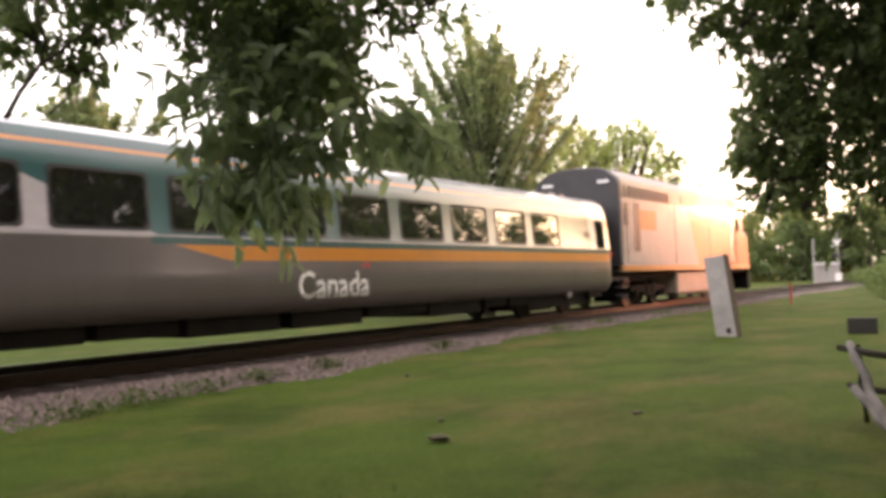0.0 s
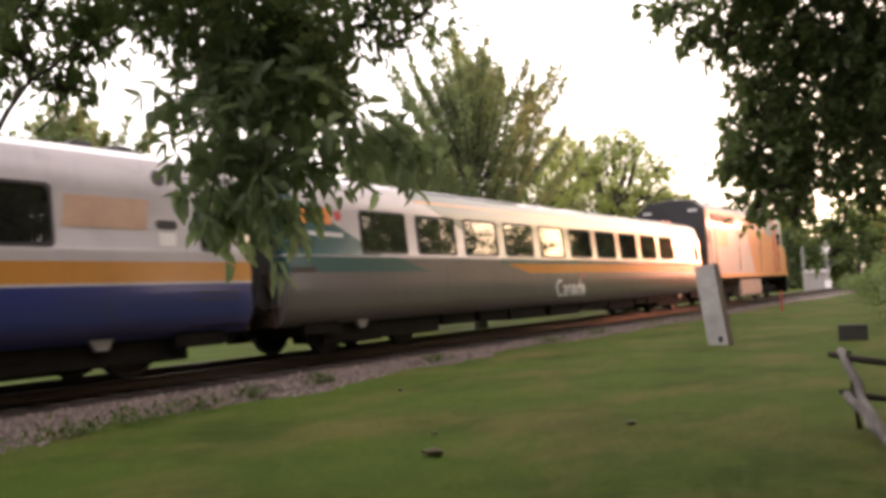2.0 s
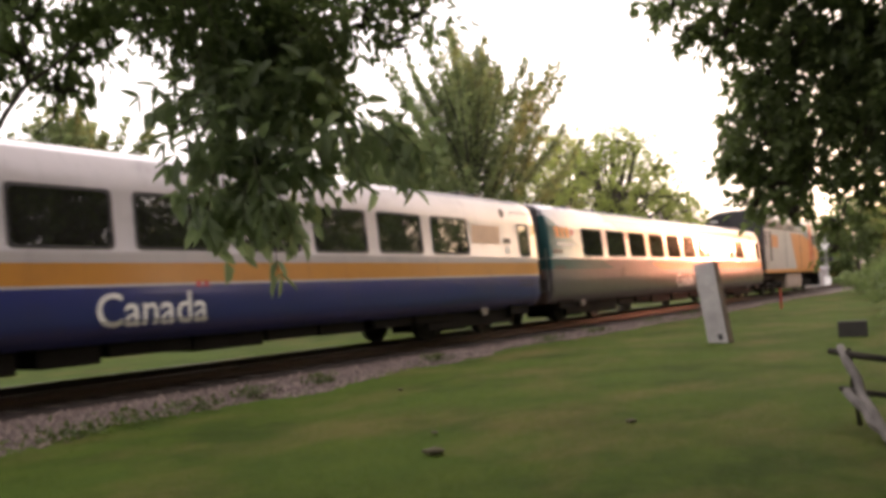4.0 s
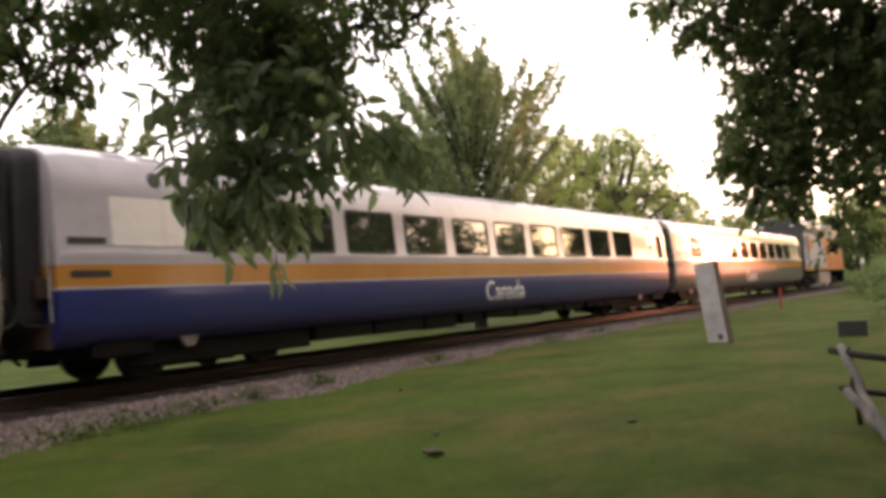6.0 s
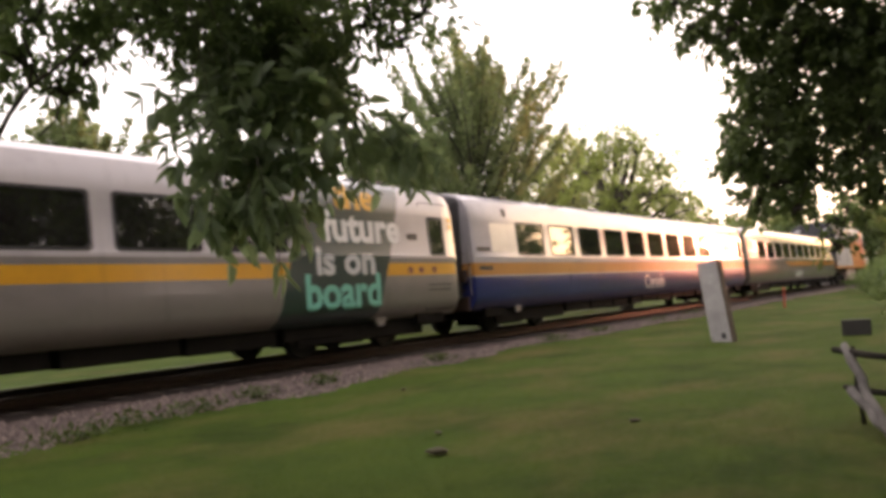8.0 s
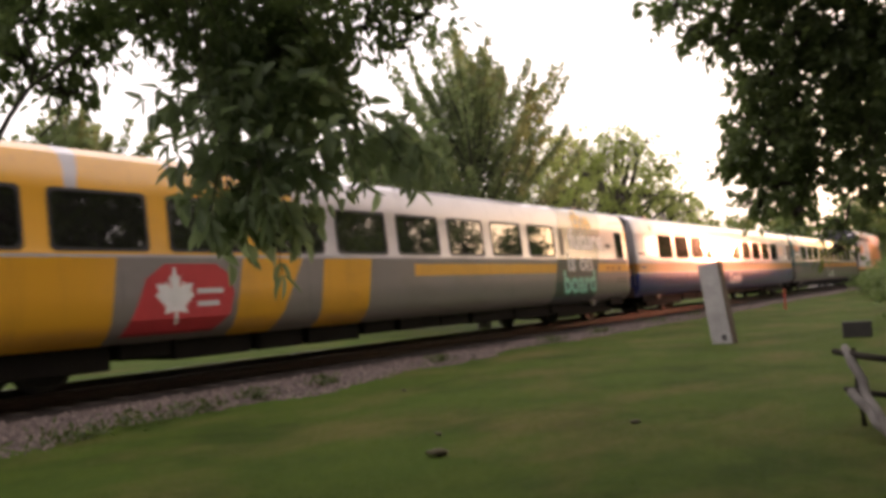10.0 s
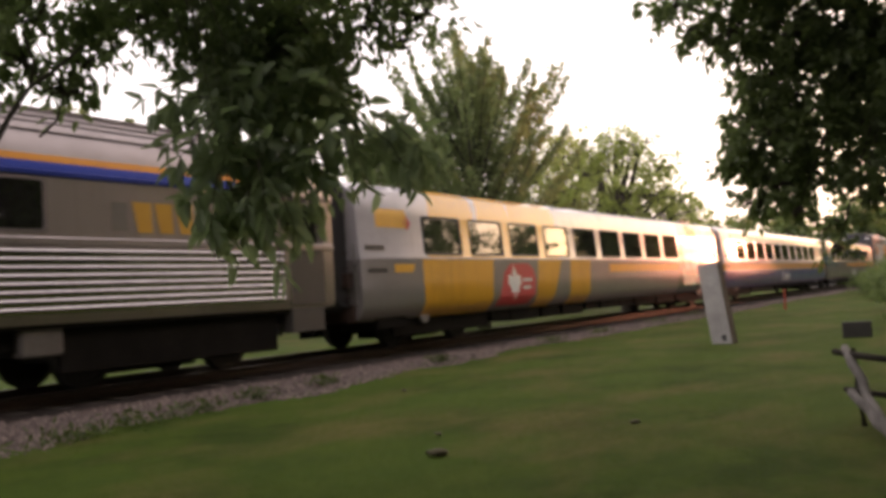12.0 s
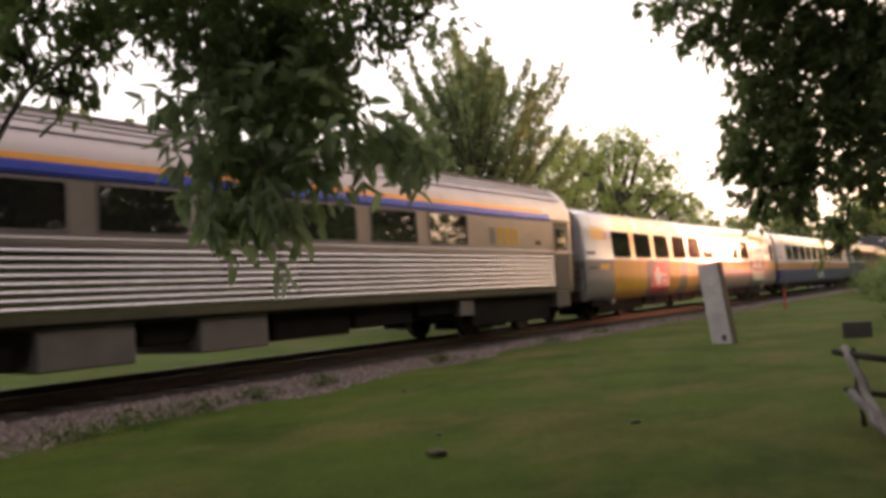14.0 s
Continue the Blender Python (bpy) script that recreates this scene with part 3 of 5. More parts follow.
def teal_coach():
    paint = livery("teal_grey_livery", LIGHT_GREY, [
        (TEAL, [(0.3686, 1, -0.198), (0, 1, -1.93), (0, -1, 3.12), (-1, 0, 11.0)]),
        (TEAL, [(1, 0, 8.35), (0, 1, -3.12), (0, -1, 3.42), (-1, 0, 11.0)]),
        (ORANGE, [(0, 1, -3.13), (0, -1, 3.19), (1, 0, 8.3), (-1, 0, 10.6)]),
        (TEAL, [(-0.433, -1, -2.273), (0, 1, -1.93)]),
        (GREYLOW, [(0, -1, 1.885)]),
        (TEAL, [(0, -1, 1.90), (0, 1, -1.60), (-0.264, -1, -0.512)]),
        (TEAL, [(0, -1, 1.90), (0, 1, -1.79), (1, 0, 4.8)]),
        (ORANGE, [(0, -1, 1.785), (0, 1, -1.54), (1, 4.6, -3.79), (-1, 0, 12.4)]),
    ])
    car, _ = lrc_coach("teal, white and grey passenger coach with an orange stripe", paint, CAR_WINDOWS)
    coach_fittings(car, paint)
    country_word(car, -1.72)
    og = plain("orange_logo", (0.75, 0.22, 0.03), 0.4)
    for k in range(3):
        x = -12.2 + 0.34 * k
        panel(car, "logo_block", LRC, [(x, 2.84), (x + 0.12, 2.52), (x + 0.32, 2.52), (x + 0.30, 2.84)], og, 0.007, "orange block logo")
    panel(car, "maple_leaf", LRC, rounded(-11.12, -10.90, 2.60, 2.80, 0.09), RED, 0.007)
    panel(car, "writing_bar", LRC, [(-12.1, 2.30), (-10.9, 2.28), (-10.9, 2.36), (-12.1, 2.38)], PALE, 0.007)
    return car


def blue_coach():
    paint = livery("blue_gold_livery", LIGHT_GREY, [
        (BLUE, [(0, -1, 1.43)]),
        (GOLD, [(0, -1, 1.78), (0, 1, -1.47)]),
    ])
    car, _ = lrc_coach("light grey passenger coach with gold stripe and blue skirt", paint, CAR_WINDOWS)
    coach_fittings(car, paint)
    country_word(car, -1.25)
    # The panel's bright cream includes the sky that its gloss reflects.
    blank = livery("blanked_window_reflection", (0.80, 0.76, 0.70), [], 0.2)
    panel(car, "blanked_window", LRC, rounded(-11.70, -10.36, 2.06, 2.78, 0.05), blank, 0.008, "blanked-off window, cream with the sky's reflection in its colour")
    for x in (-10.86, 10.75):
        disc = [(x + 0.13 * math.cos(a * math.pi / 8), 3.08 + 0.13 * math.sin(a * math.pi / 8)) for a in range(16)]
        panel(car, "speaker_grille", LRC, disc, BLACK, 0.006, "round dark grille")
    panel(car, "logo_block", LRC, [(9.05, 2.26), (9.12, 2.72), (10.52, 2.72), (10.45, 2.26)], plain("sun_bleached_orange", (0.50, 0.33, 0.24), 0.4), 0.007, "bleached pale orange block logo")
    panel(car, "paper_sign", LRC, [(10.66, 2.02), (10.98, 2.02), (10.98, 2.22), (10.66, 2.22)], CREAM, 0.008)
    return car


def yellow_coach():
    y1, g1 = (0.68, 0.34, 0.024), (0.21, 0.19, 0.186)
    paint = livery("yellow_wrap_livery", LIGHT_GREY, [
        (g1, [(0, -1, 1.885)]),
        (y1, [(0, -1, 1.885), (1, 0, 10.46), (-1, 0.14, -7.64)]),
        (y1, [(0, 1, -1.93), (1, -0.2, 10.6), (-1, 0, -8.1), (0, -1, 3.6)]),
        (y1, [(0, 1, -1.93), (1, -0.2, 8.5), (-1, 0, -6.3), (0, -1, 3.6)]),
        (y1, [(0, 1, -1.93), (1, -0.2, 6.9), (-1, 0, -3.6), (0, -1, 3.55)]),
        (y1, [(0, -1, 1.885), (1, -0.22, 5.36), (-1, 0.588, -4.6)]),
        (y1, [(0, -1, 1.885), (1, -0.18, 3.24), (-1, 0.2, -1.85)]),
        (y1, [(0, -1, 1.78), (0, 1, -1.52), (1, 0, 0.0), (-1, 0, 12.5)]),
        ((0.012, 0.036, 0.036), [(1, -0.33, -6.38), (-1, 0.42, 9.15)]),
    ])
    car, _ = lrc_coach("yellow and grey wrapped passenger coach with dark green slogan panel", paint, CAR_WINDOWS[:9])
    coach_fittings(car, paint)
    lettering(car, "the", 8.30, 2.88, 0.56, 1.36, YELLOW, LRC, label="bold yellow lettering", bold=0.03)
    lettering(car, "future", 7.92, 2.22, 0.62, 2.46, WHITE, LRC, label="bold white lettering", bold=0.03)
    lettering(car, "is on", 7.66, 1.58, 0.55, 1.75, PALE, LRC, label="bold pale grey lettering", bold=0.03)
    lettering(car, "board", 7.33, 0.93, 0.66, 2.22, MINT, LRC, label="bold mint green lettering", bold=0.03)
    panel(car, "window_edge", LRC, rounded(7.30, 7.56, 2.02, 2.82, 0.05), BLACK, 0.006)
    for x in (10.55, 10.95, 11.45):
        panel(car, "small_emblem", LRC, rounded(x, x + 0.17, 1.56, 1.70, 0.05), plain("dark_red_emblem", (0.16, 0.03, 0.03), 0.5), 0.007)
    panel(car, "decal_panel", LRC, [(-7.34, 0.72), (-5.62, 0.72), (-5.28, 0.98), (-5.18, 1.32), (-5.28, 1.62), (-5.55, 1.79), (-6.55, 1.79), (-6.9, 1.56), (-7.05, 1.2)], RED, 0.006, "red panel with a white maple leaf")
    leaf = [(0, -0.42), (0.04, -0.42), (0.03, -0.2), (0.26, -0.24), (0.22, -0.12), (0.44, 0.08), (0.36, 0.12), (0.40, 0.28), (0.24, 0.25), (0.20, 0.32), (0.09, 0.18), (0.13, 0.42), (0.06, 0.38), (0.02, 0.56)]
    leaf = leaf + [(-x, z) for x, z in leaf[::-1][:-1]]
    panel(car, "maple_leaf", LRC, [(-6.38 + x * 0.85, 1.24 + z * 0.9) for x, z in leaf], WHITE, 0.009)
    for k, (a, b) in enumerate(((-5.96, -5.42), (-5.96, -5.52))):
        panel(car, "writing_bar", LRC, [(a, 1.32 - 0.2 * k), (b, 1.32 - 0.2 * k), (b, 1.40 - 0.2 * k), (a, 1.40 - 0.2 * k)], PALE, 0.009)
    panel(car, "logo_block", LRC, [(-12.0, 2.55), (-12.0, 2.95), (-10.9, 2.95), (-10.9, 2.55)], YELLOW, 0.007, "faded yellow block logo")
    panel(car, "maple_leaf", LRC, [(-10.92, 2.50), (-10.76, 2.66), (-10.92, 2.84), (-11.08, 2.66)], RED, 0.007)
    panel(car, "stripe", LRC, [(-11.5, 1.6), (-11.5, 1.78), (-10.75, 1.78), (-10.85, 1.6)], YELLOW, 0.006)
    return car


def steel_coach():
    car = thing("passenger_coach", "stainless steel passenger coach with fluted sides and blue yellow band", "train car", "coaches of the train")
    steel = livery("stainless_steel", (0.30, 0.265, 0.258), [
        ((0.035, 0.06, 0.30), [(0, -1, 3.20), (0, 1, -2.99), (-1, 0, 11.2)]),
        (GOLD, [(0, -1, 3.29), (0, 1, -3.19), (-1, 0, 10.8)]),
    ], 0.34, 0.75)
    wins = [(5.09 - 2.09 * k, 6.73 - 2.09 * k) for k in range(9)]
    holes = [(a, b, 2.24, 2.95) for a, b in wins]
    part("body", car_shell("body", BUDD, -12.62, 12.62, holes, steel, 0.02), None, car)
    # Black middle slab, added so the windows look into shade.
    part("shade_slab", box(-12.4, 12.4, -0.05, 0.05, 1.1, 3.4), BLACK, car)
    for a, b in wins:
        window(car, BUDD, a, b, 2.24, 2.95, 0.06, STEEL_ROOF)
    # fluting below the windows: one corrugated sheet on each side
    for s in (-1, 1):
        verts, faces = [], []
        prof = []
        for k in range(8):
            for f, o in ((0.0, 0.0), (0.30, 0.003), (0.42, 0.045), (0.60, 0.062), (0.80, 0.050), (0.97, 0.003)):
                prof.append((1.525 + o, 1.12 + 0.112 * (k + f)))
        for x in (-12.5, 11.2):
            verts += [(x, s * y, z) for y, z in prof]
        n = len(prof)
        faces = [(i, i + 1, n + i + 1, n + i) for i in range(n - 1)]
        part("fluted_panel", mesh_from("fluted_panel", verts, faces, FLUTED), None, car, "fluted stainless steel side panel")
    # ribs along the roof
    bm = bmesh.new()
    for k in range(-13, 14):
        y = k * 0.105
        z = 3.2
        for (y0, z0), (y1, z1) in zip(BUDD[9:], BUDD[10:]):
            if y1 <= abs(y) <= y0:
                z = z0 + (z1 - z0) * (y0 - abs(y)) / max(y0 - y1, 1e-6)
        add_box(bm, -12.3, 12.1, y - 0.02, y + 0.02, z - 0.01, z + 0.014)
    part("roof_ribs", bm, STEEL_ROOF, car)
    # vestibule door at the front, with steps
    for s in (-1, 1):
        y = s * 1.52
        door = part("door", box(11.38, 12.30, min(y - s * 0.05, y + s * 0.004), max(y - s * 0.05, y + s * 0.004), 1.05, 3.0, 0.002), plain("grey_door", (0.07, 0.062, 0.058), 0.5), car, "grey vestibule door")
        part("door_pane", box(11.55, 12.12, min(y, y + s * 0.012), max(y, y + s * 0.012), 2.15, 2.80, 0.004), GLASS, door)
        part("handrail", rod((11.32, y + s * 0.05, 1.1), (11.32, y + s * 0.05, 2.3), 0.018), BARE_STEEL, car)
        part("step", box(11.40, 12.28, min(y - s * 0.35, y - s * 0.02), max(y - s * 0.35, y - s * 0.02), 0.55, 1.0, 0.02), plain("grey_step", (0.065, 0.058, 0.054), 0.6), car)
    for e in (-1, 1):
        diaphragm(car, e, 12.62, 0.30, 1.15, 0.95, 3.55)
        bm = rod((e * 12.4, 0, 0.78), (e * 12.95, 0, 0.78), 0.09)
        part("coupler", bm, UNDERGEAR, car)
        bogie(car, e * 9.07, 2.74)
    # Added dark slabs cover the wheels and gear with shade.
    for e in (-1, 1):
        for q in (-1, 1):
            part("truck_shade_slab", box(e * 9.07 - 2.1, e * 9.07 + 2.1, q * 1.32 - 0.04, q * 1.32 + 0.04, 0.27, 0.95, 0.03), UNDERGEAR, car)
    pale = surface("pale_grey_box", (0.10, 0.09, 0.085), (0.17, 0.155, 0.145), 0.6, 0.2, 2.0, 30.0, 0.2, 0.004)
    part("equipment_box", box(-4.15, -2.61, -1.40, 1.40, 0.32, 0.97, 0.03), pale, car, "pale grey equipment box")
    part("equipment_box", box(-1.38, 0.12, -1.40, 1.40, 0.36, 0.97, 0.03), pale, car, "pale grey equipment box")
    for x, w, z in ((-7.0, 2.6, 0.4), (-2.45, 0.95, 0.55), (0.35, 2.1, 0.42), (2.6, 2.0, 0.5), (4.8, 1.6, 0.62)):
        part("equipment_box", box(x, x + w, -1.30, 1.30, z, 0.97, 0.03), UNDERGEAR, car)
    part("battery_cover", box(6.4, 7.0, -1.42, -1.2, 0.55, 0.95, 0.03), pale, car)
    part("side_sill", box(-12.5, 12.5, -1.46, 1.46, 0.92, 1.02, 0.01), UNDERGEAR, car)
    yb = surface("faded_gold_lettering", (0.50, 0.27, 0.03), (0.62, 0.36, 0.05), 0.5, 0.2)
    for k in range(3):
        x = 8.10 + 0.39 * k
        panel(car, "logo_block", BUDD, [(x, 2.72), (x + 0.10, 2.26), (x + 0.36, 2.26), (x + 0.34, 2.72)], yb, 0.006, "faded gold block logo")
    panel(car, "writing_bar", BUDD, [(7.75, 2.28), (8.02, 2.28), (8.02, 2.70), (7.75, 2.70)], plain("patched_steel", (0.2, 0.18, 0.17), 0.5, 0.3), 0.005)
    panel(car, "vent_grille", BUDD, rounded(10.2, 10.55, 2.3, 2.42, 0.02), BLACK, 0.006)
    panel(car, "name_plate", BUDD, rounded(-0.9, 0.75, 1.53, 1.80, 0.03), plain("bare_plate", (0.30, 0.28, 0.26), 0.5, 0.5), 0.045, "plain grey name plate")
    return car


def locomotive():
    """Diesel locomotive, origin at the coupling behind it."""
    loco = thing("locomotive", "grey and yellow diesel locomotive with a black rear end", "locomotive", "")
    # Yellow wrap, turned orange to hold some of the low sun's glow.
    ywrap_sunlit = (0.50, 0.20, 0.055)
    paint = livery("locomotive_livery", (0.40, 0.37, 0.34), [
        (ywrap_sunlit, [(1, 0.6, -9.6), (0, -1, 3.72), (-0.16, -1, 5.4)]),
        (ywrap_sunlit, [(1, 0, -2.3), (0, -1, 3.35), (0, 1, -2.65), (-1, 0, 3.9)]),
        ((0.145, 0.14, 0.13), [(0, 1, -3.68)]),
        ((0.46, 0.42, 0.38), [(0, 1, -3.60), (0, -1, 3.68)]),
        ((0.20, 0.23, 0.215), [(0.16, 1, -5.4), (0, 1, -2.6), (1, 0, -9.0)]),
        ((0.40, 0.07, 0.03), [(1, 0, -13.2), (-1, 0, 14.1)]),
    ], 0.5, coat=0.12)
    holes = [(14.2, 14.9, 2.95, 3.6)]
    part("body", car_shell("body", LOCO, 0.62, 15.4, holes, paint, 0.0), None, loco)
    black_end = surface("sooty_black_end", (0.018, 0.018, 0.022), (0.045, 0.045, 0.05), 0.55, 0, 1.5, 20.0)
    ring = [(-y, z) for y, z in LOCO] + [(y, z) for y, z in LOCO[::-1][1:]]
    n = len(ring)
    verts = [(x, y * k, 1.42 + (z - 1.42) * k) for x, k in ((0.50, 0.985), (0.70, 1.004)) for y, z in ring]
    faces = [tuple(range(n))] + [(i, n + i, n + (i + 1) % n, (i + 1) % n) for i in range(n)]
    end = part("rear_end", mesh_from("rear_end", verts, faces, black_end), None, loco, "sooty black rear end")
    for s in (-1, 1):
        part("writing_bar", box(0.48, 0.50, s * 1.02 - 0.2, s * 1.02 + 0.2, 4.18, 4.28), WHITE, end)
        part("lamp", rod((0.47, s * 1.2, 1.8), (0.53, s * 1.2, 1.8), 0.09), RED, end)
    part("rear_door", box(0.45, 0.52, -0.4, 0.4, 1.45, 3.4, 0.01), black_end, end)
    # cab and nose
    nose = [(15.3, 1.42), (16.75, 1.42), (16.85, 1.7), (16.6, 2.85), (16.2, 2.98), (15.75, 3.05), (15.3, 3.1)]
    part("nose", outline(nose, -1.45, 1.45), paint, loco)
    cab = [(14.0, 3.0), (15.75, 3.04), (15.55, 3.95), (15.3, 4.25), (14.0, 4.3)]
    part("cab", outline(cab, -1.5, 1.5), paint, loco)
    part("windscreen", outline([(15.74, 3.15), (15.76, 3.15), (15.58, 3.85), (15.56, 3.85)], -1.3, 1.3), GLASS, loco)
    for s in (-1, 1):
        y = s * 1.555
        part("cab_window", box(14.2, 14.9, min(y - s * 0.02, y - s * 0.01), max(y - s * 0.02, y - s * 0.01), 2.95, 3.6), GLASS, loco)
        part("cab_door", box(13.35, 14.0, min(y, y + s * 0.012), max(y, y + s * 0.012), 1.55, 3.6, 0.004), surface("red_door", (0.45, 0.08, 0.03), (0.55, 0.12, 0.04), 0.4), loco, "red cab door")
        part("rear_side_door", box(1.75, 2.25, min(y, y + s * 0.012), max(y, y + s * 0.012), 1.9, 3.55, 0.004), BLACK, loco)
        part("rear_side_window", box(0.85, 1.20, min(y, y + s * 0.012), max(y, y + s * 0.012), 2.75, 3.50, 0.004), BLACK, loco)
        part("rear_side_window", box(0.85, 1.12, min(y, y + s * 0.012), max(y, y + s * 0.012), 3.66, 4.12, 0.004), BLACK, loco)
        part("seam", box(5.9, 5.94, min(y, y + s * 0.01), max(y, y + s * 0.01), 1.5, 3.7), BLACK, loco)
        part("seam", box(10.2, 10.24, min(y, y + s * 0.01), max(y, y + s * 0.01), 1.5, 3.7), BLACK, loco)
        part("louvre_bank", box(1.3, 5.4, min(y - s * 0.06, y + s * 0.02), max(y - s * 0.06, y + s * 0.02), 3.72, 4.10, 0.01), surface("brown_louvre", (0.12, 0.09, 0.075), (0.2, 0.15, 0.12), 0.6), loco, "brown louvre bank")
        for k in range(16):
            part("slat", box(1.35 + 0.245 * k, 1.43 + 0.245 * k, min(y, y + s * 0.035), max(y, y + s * 0.035), 3.73, 4.09), surface("louvre_slat", (0.16, 0.13, 0.11), (0.26, 0.21, 0.18), 0.6) if k == 0 and s < 0 else bpy.data.materials["louvre_slat"], loco)
        part("side_grille", box(6.6, 8.4, min(y - s * 0.1, y + s * 0.02), max(y - s * 0.1, y + s * 0.02), 3.76, 4.10, 0.01), BLACK, loco)
        part("handrail", rod((0.95, y + s * 0.06, 1.5), (0.95, y + s * 0.06, 3.3), 0.02), BARE_STEEL, loco)
        part("handrail", rod((14.1, y + s * 0.06, 1.5), (14.1, y + s * 0.06, 3.3), 0.02), BARE_STEEL, loco)
        part("side_sill", box(0.6, 16.6, min(y - s * 0.12, y - s * 0.01), max(y - s * 0.12, y - s * 0.01), 1.22, 1.42, 0.02), surface("orange_sill", (0.42, 0.16, 0.03), (0.55, 0.24, 0.04), 0.5), loco)
        for k in range(4):
            part("step", box(0.55, 0.95, min(y - s * 0.3, y), max(y - s * 0.3, y), 0.42 + 0.27 * k, 0.45 + 0.27 * k), STEEL_ROOF, loco)
    part("fuel_tank", box(6.3, 10.6, -1.42, 1.42, 0.26, 1.15, 0.12), surface("dusty_fuel_tank", (0.26, 0.19, 0.15), (0.40, 0.30, 0.25), 0.6), loco, "dusty grey fuel tank")
    part("underframe", box(0.6, 16.6, -1.3, 1.3, 1.05, 1.42, 0.03), UNDERGEAR, loco)
    bogie(loco, 3.9, 2.74)
    bogie(loco, 13.1, 2.74)
    for x, r in ((3.2, 0.55), (5.0, 0.55), (7.4, 0.45)):
        part("roof_fan", rod((x, 0, 4.72), (x, 0, 4.9), r, sides=24), BLACK, loco)
    part("roof_hatch", box(9.0, 12.2, -0.8, 0.8, 4.68, 4.88, 0.04), paint, loco)
    part("exhaust_stack", box(8.2, 8.7, -0.3, 0.3, 4.7, 4.95, 0.02), BLACK, loco)
    part("horn", rod((13.2, -0.3, 4.80), (13.7, -0.3, 4.86), 0.05, 0.1), BARE_STEEL, loco)
    part("plough", outline([(16.6, 0.25), (17.1, 0.3), (16.85, 1.4), (16.5, 1.4)], -1.4, 1.4), UNDERGEAR, loco)
    part("coupler", rod((0.1, 0, 0.8), (0.7, 0, 0.8), 0.1), UNDERGEAR, loco)
    return loco


TRAIN = [(locomotive(), 0.0), (teal_coach(), -CAR / 2), (blue_coach(), -1.5 * CAR), (yellow_coach(), -2.5 * CAR), (steel_coach(), -3.5 * CAR)]


# ---------------- trees ----------------
def blob_leaves(blobs, per_m3, seed, size, hollow=0.55, clump=14, spread=0.22):
    """Leaf places in clumps on twigs inside ellipsoids (centre, radii): thick towards the outside, uneven."""
    g = np.random.default_rng(seed)
    places, ways = [], []
    for c, r in blobs:
        c, r = np.array(c), np.array(r)
        n = max(3, int(per_m3 * 4.19 * r.prod() / clump))
        u = g.normal(size=(n, 3))
        u /= np.linalg.norm(u, axis=1, keepdims=True)
        rad = g.uniform(hollow ** 3, 1.0, (n, 1)) ** (1 / 3) * g.uniform(0.75, 1.15, (n, 1))
        tips = c + u * r * rad
        for tip, d in zip(tips, u):
            k = g.integers(clump // 2, clump + clump // 2)
            way = d * 0.7 + g.normal(size=3) * 0.5 + np.array([0, 0, -0.35])
            way /= np.linalg.norm(way)
            s = g.uniform(-0.5, 1.0, (k, 1)) * spread * 1.6
            places.append(tip + way * s + g.normal(size=(k, 3)) * spread * 0.35)
            ways.append(way + g.normal(size=(k, 3)) * 0.75 + np.array([0, 0, -0.3]))
    p, w = np.concatenate(places), np.concatenate(ways)
    return p, w, g.uniform(0.7, 1.3, len(p)) * size


def bent(a, b, n, sag, g):
    a, b = Vector(a), Vector(b)
    pts = []
    for i in range(n + 1):
        f = i / n
        p = a.lerp(b, f)
        p.z += sag * math.sin(math.pi * f)
        p += Vector((g.uniform(-1, 1), g.uniform(-1, 1), g.uniform(-1, 1))) * 0.03 * (b - a).length * (0 < i < n)
        pts.append(p)
    return pts


def tree(label, base, trunk_top, trunk_r, blobs, per_m3, leaf, leaf_size, seed, slim=0.3, group="", clump=14, spread=0.22, hollow=0.55, hanging=False):
    """A tapered trunk, a limb to every part of the crown, and a crown of separate leaves."""
    g = random.Random(seed)
    base, top = Vector(base), Vector(trunk_top)
    t = thing("tree", label, "tree", group, at=Matrix.Translation(base))
    path = bent((0, 0, -0.1), top - base, 6, 0.0, g)
    part("trunk", tube_mesh("trunk", path, [trunk_r * (1.25 if i == 0 else 1 - 0.1 * i) for i in range(7)], BARK, 10), None, t)
    for c, r in blobs:
        start = path[6] if hanging else path[g.choice((3, 4, 5, 6))]
        end = Vector(c) - base
        n = 5
        part("limb", tube_mesh("limb", bent(start, end, n, (0.22 if hanging else 0.08) * (end - start).length, g), [trunk_r * (0.14 if hanging else 0.45) * (1 - 0.17 * i) for i in range(n + 1)], BARK, 6), None, t)
        for _ in range(5):
            u = Vector((g.gauss(0, 1), g.gauss(0, 1), g.gauss(0, 1))).normalized()
            tip = end + Vector((u.x * r[0], u.y * r[1], u.z * r[2])) * 0.8
            part("twig", tube_mesh("twig", bent(end, tip, 3, 0.03, g), [trunk_r * 0.12, trunk_r * 0.09, trunk_r * 0.05, trunk_r * 0.02], BARK, 5), None, t)
    p, w, s = blob_leaves(blobs, per_m3, seed, leaf_size, hollow, clump, spread)
    part("crown", leaf_cloud("crown", p - np.array(base), w, s, leaf, slim, 0.25, seed), None, t)
    return t


def cluster(az, el, dist, rw, rh, rd=None):
    """An ellipsoid of crown by compass: where it hangs and its half width, half height and half depth."""
    return (tuple(toward(az, el, dist)), (rd or rw, rw, rh))


